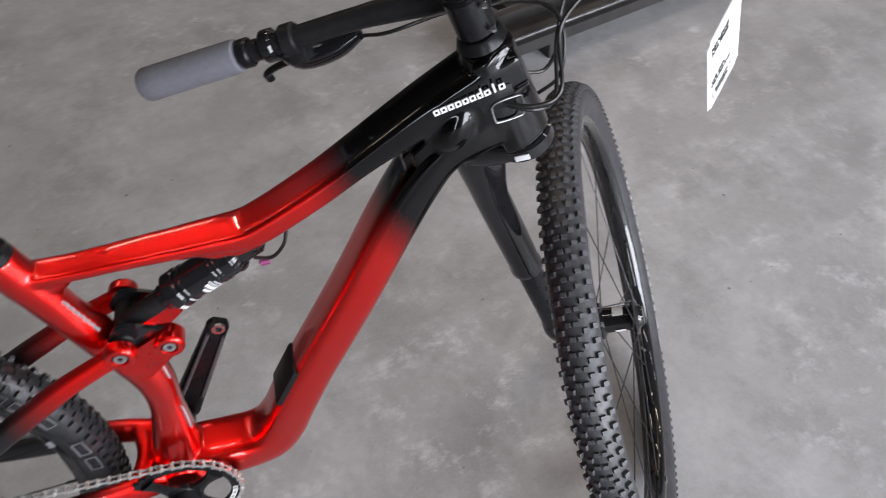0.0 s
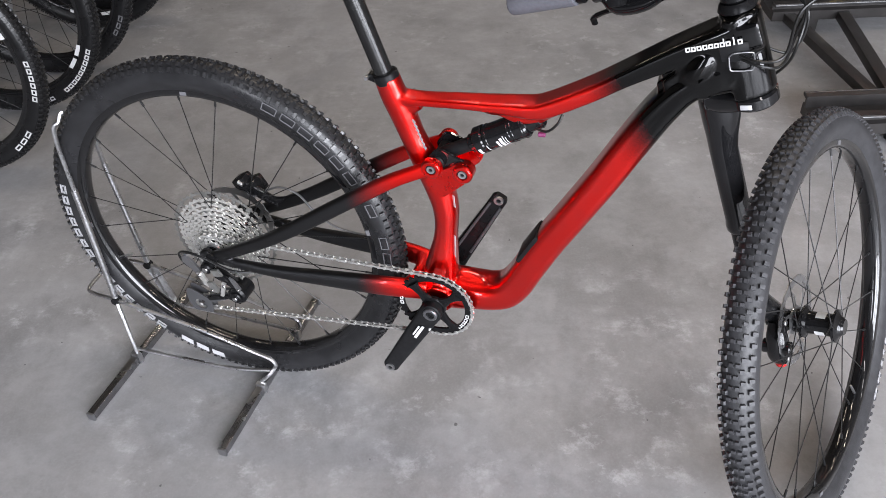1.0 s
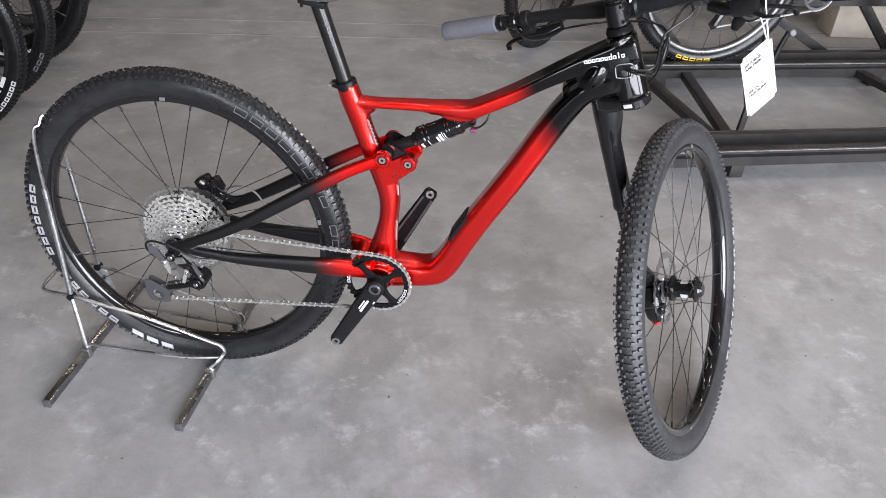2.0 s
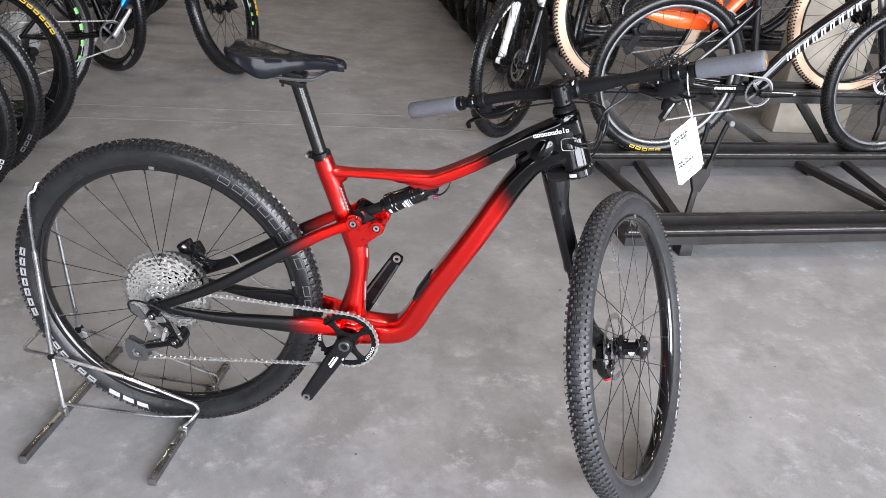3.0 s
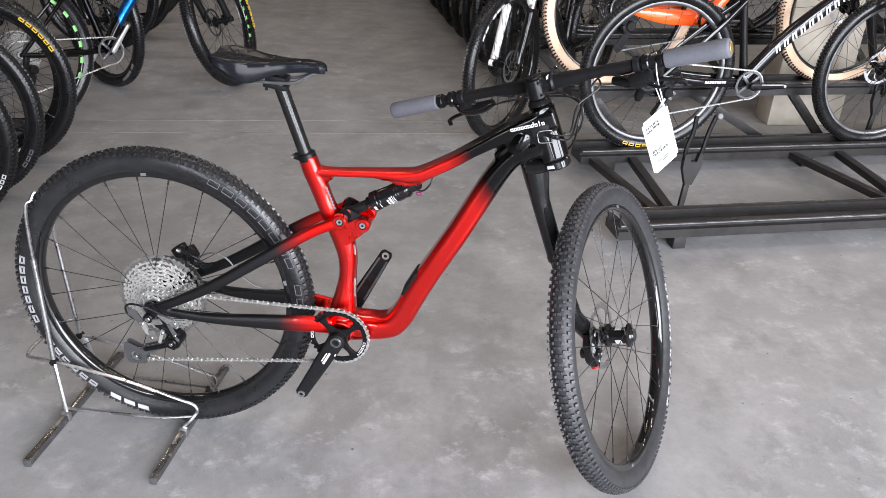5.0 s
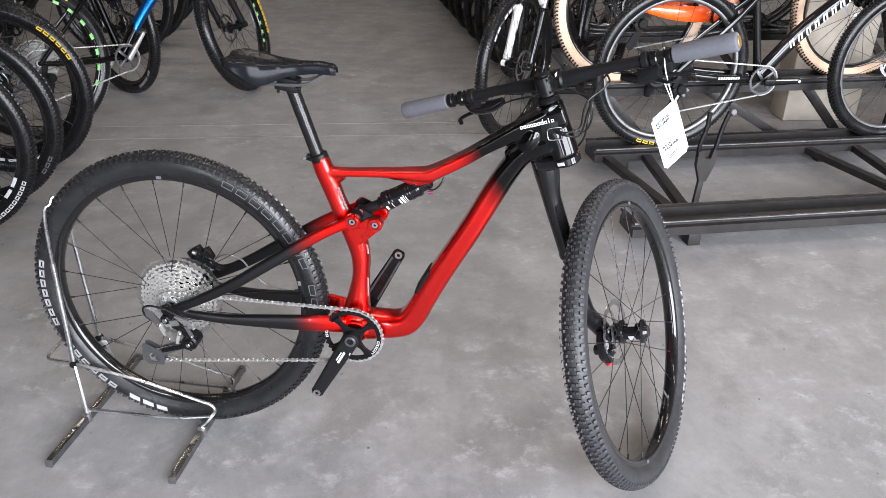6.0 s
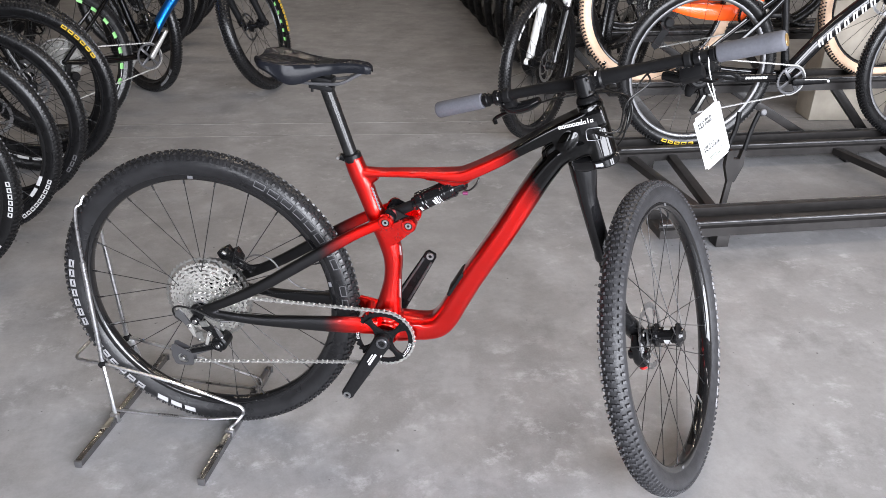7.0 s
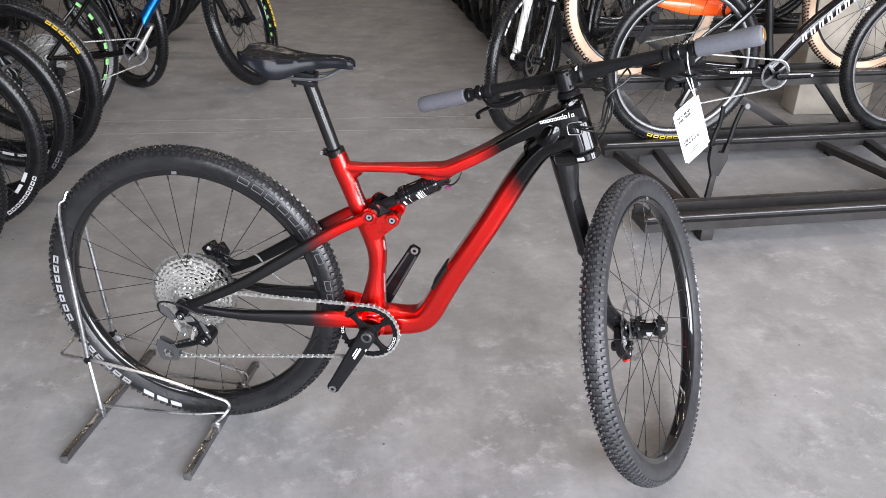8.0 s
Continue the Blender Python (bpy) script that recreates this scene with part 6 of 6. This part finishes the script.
# blue one, its front wheel swung out
blue_m = stand_at(-1.560, 1.825, 57.0, lean=-6)
other_bike(blue_m, "blue mountain bicycle with green and yellow marked wheels", M_BLUE_FADE, steer=32, fork_mat=M_MATT, tube=0.036,
           marks=[("front", letters(62, -14, "xxxxxx xxxxxx"), M_YELLOW), ("rear", letters(110, 50, "xxxxxx"), M_YELLOW)],
           rim_marks=[("front", letters(80, -30, "x x x x x x x x x x x "), M_GREEN), ("rear", letters(120, -40, "x x x x x x x x x x x "), M_GREEN)], drive=2, chain_mat=M_CHAIN, rim_high=0.025, mark_high=0.024, group="bicycles in the row beside the aisle")
# white one and the slanted row behind it
other_bike(stand_at(0.645, 2.32, 246, front_contact=True), "black mountain bicycle with a white fork parked beside the rack", M_GLOSS, fork_mat=M_WHITEPAINT, second_leg=M_GLOSS, mark_side=1, rim_marks=[("front", letters(32, 78, "xx xxx"), M_WHITE)], group="bicycles in the slanted row")
for k in range(9):
    other_bike(stand_at(0.68 - 0.110 * k, 3.14 + 0.320 * k, 260 - (k % 3), front_contact=True), "black mountain bicycle parked at a slant, deep in the shop", M_GLOSS if k % 2 else M_MATT, group="bicycles in the slanted row")

# ---------------------------------------------------------------- display rack
RACK_ANGLE = 18.5
RACK_TURN = pose(0, 0, 0, 0, 0, RACK_ANGLE)


def rack_point(u, v, z):
    """Along the rack from its open end, and back from its front rail."""
    return Vector((1.178, 1.180, 0)) + RACK_TURN.to_3x3() @ Vector((u, v, z))


rack = thing("display_rack", "dark grey steel bicycle rack with channel rails and diagonal braces", "bicycle rack")
RAILS = [(0.0, 0.050), (0.745, 0.052), (0.930, 0.300), (1.920, 0.300)]
LONG = 4.2
for v, z in RAILS:
    u_start = {0: 0.0, 1: 0.11, 2: 0.10, 3: 0.15}[RAILS.index((v, z))]
    bm = bmesh.new()
    section = [(-0.020, 0.064), (-0.020, 0.055), (0.002, 0.052), (0.002, 0.038), (-0.014, 0.034), (-0.014, 0.0), (0.118, 0.0), (0.118, 0.036), (0.108, 0.040), (0.108, 0.052), (0.128, 0.055), (0.128, 0.064), (0.098, 0.064), (0.098, 0.028), (0.012, 0.028), (0.012, 0.064)]
    ends = [[bm.verts.new(rack_point(u, v + dv, z + dz)) for dv, dz in section] for u in (u_start, LONG)]
    for k in range(len(section)):
        j = (k + 1) % len(section)
        bm.faces.new((ends[0][k], ends[0][j], ends[1][j], ends[1][k]))
    bm.faces.new(ends[0])
    bm.faces.new(list(reversed(ends[1])))
    rail = part("channel_rail", bm, M_RACK, rack, "open channel rail for wheels")
    for dv in (-0.018, 0.126):
        bm = bmesh.new()
        rod(bm, rack_point(u_start, v + dv, z + 0.060), rack_point(LONG, v + dv, z + 0.060), 0.0055, sides=10, chamfer=0.001)
        part("rolled_edge", bm, M_LIP, rail, "worn rolled edge, coloured paler for its highlight")
    for u in (0.23, 1.24, 2.25, 3.2):
        if z > 0.1:
            continue
        bm = bmesh.new()
        bar(bm, rack_point(u, v + 0.015, z / 2), rack_point(u + 0.050, v + 0.015, z / 2), 0.05, z, 0.002)
        part("rail_foot", bm, M_RACK, rail)
# floor braces between the two low rails, and struts up to the raised ones
for ua, ub in ((0.224, 0.170), (0.274, 0.361), (1.28, 1.173), (1.33, 1.42), (2.28, 2.17), (2.33, 2.42), (3.25, 3.18)):
    bm = bmesh.new()
    bar(bm, rack_point(ua, 0.118, 0.078), rack_point(ub, 0.738, 0.064), 0.040, 0.030, 0.002)
    part("brace", bm, M_RACK, rack)
for v, z in RAILS[2:]:
    for ua, ub in ((0.48, 0.21), (1.51, 1.24), (1.214, 0.72), (2.54, 2.27), (2.24, 1.75), (3.27, 2.78)):
        bm = bmesh.new()
        bar(bm, rack_point(ua, v + 0.035, 0.020), rack_point(ub, v + 0.030, z + 0.004), 0.030, 0.040, 0.002)
        part("brace", bm, M_RACK, rack)
    bm = bmesh.new()
    bar(bm, rack_point(0.16, v + 0.035, 0.020), rack_point(LONG, v + 0.035, 0.020), 0.040, 0.038, 0.002)
    part("floor_bar", bm, M_RACK, rack)


def wheel_holder(u, v, z, height=0.36):
    h = thing("wheel_holder", "black steel wheel holder with two padded prongs on a post", "wheel holder", Matrix.Translation(rack_point(u, v, z)) @ RACK_TURN)
    bm = bmesh.new()
    bar(bm, (0, 0, 0), (0.012, 0.0, height * 0.52), 0.016, 0.022, 0.002)
    part("post", bm, M_RACK, h)
    bm = bmesh.new()
    plate(bm, [(0.000, height * 0.42), (0.026, height * 0.42), (0.050, height * 0.60), (0.052, height * 0.76), (0.038, height * 0.78), (0.030, height * 0.68), (0.008, height * 0.68), (-0.004, height * 0.78), (-0.022, height * 0.76), (-0.022, height * 0.60)], -0.011, 0.011)
    part("yoke", bm, M_RACK, h)
    for s in (-1, 1):
        bm = bmesh.new()
        wire(bm, [(0.014 + s * 0.030, 0, height * 0.70), (0.018 + s * 0.034, 0.004, height * 0.82), (0.036 + s * 0.032, 0.012, height * 1.0), (0.050 + s * 0.040, 0.020, height * 1.16)], 0.0090)
        part("prong", bm, M_MATT, h)
    bm = bmesh.new()
    rod(bm, (0.096, 0.024, height * 1.14), (0.096, 0.0, height * 1.17), 0.012, sides=14, chamfer=0.003)
    part("end_pad", bm, M_GREYPRINT, h, "pale rubber pad")
    return h


wheel_holder(0.305, 0.135, 0.052, 0.36)
wheel_holder(1.66, 0.88, 0.054, 0.36)



def racked(u, v, z, label, paint, **kw):
    p = rack_point(u, v + 0.055, z + 0.034)
    return other_bike(pose(p.x, p.y, p.z, 0, 0, RACK_ANGLE), label, paint, group="bicycles on the rack", **kw)


racked(0.443, RAILS[1][0], RAILS[1][1], "black mountain bicycle with white frame print standing on the rack", M_GLOSS, rim=M_RIMSILVER, print_mat=M_WHITE, chain_mat=M_DULLCHAIN, cog_mat=M_BLACK, thick=1.3, stay=1.4, marks=[("rear", letters(-112, -84, "xxxxx"), M_YELLOW)])
racked(0.303, RAILS[2][0], RAILS[2][1], "orange mountain bicycle with tan tyre walls standing on the rack", M_ORANGE, tyre=M_TAN, stay=2.5, cog_mat=M_BLACK)
racked(0.55, RAILS[3][0], RAILS[3][1], "black mountain bicycle standing on the back rail of the rack", M_MATT)
racked(1.45, RAILS[3][0], RAILS[3][1], "black mountain bicycle standing on the back rail of the rack", M_GLOSS, cog_mat=M_BLACK)
racked(2.08, RAILS[1][0], RAILS[1][1], "black mountain bicycle at the far end of the rack", M_MATT)

# concrete pier behind the rack
bm = bmesh.new()
block(bm, Matrix.Translation((0, 0, 3.8)), (0.42, 0.16, 7.6), 0.012)
column = new("column", finish("column", bm, M_BLOCK))
column.matrix_basis = pose(2.268, 3.009, 0, 0, 0, AISLE)
tagged(column, "pale cast concrete pier behind the rack", "column", kind="structure")
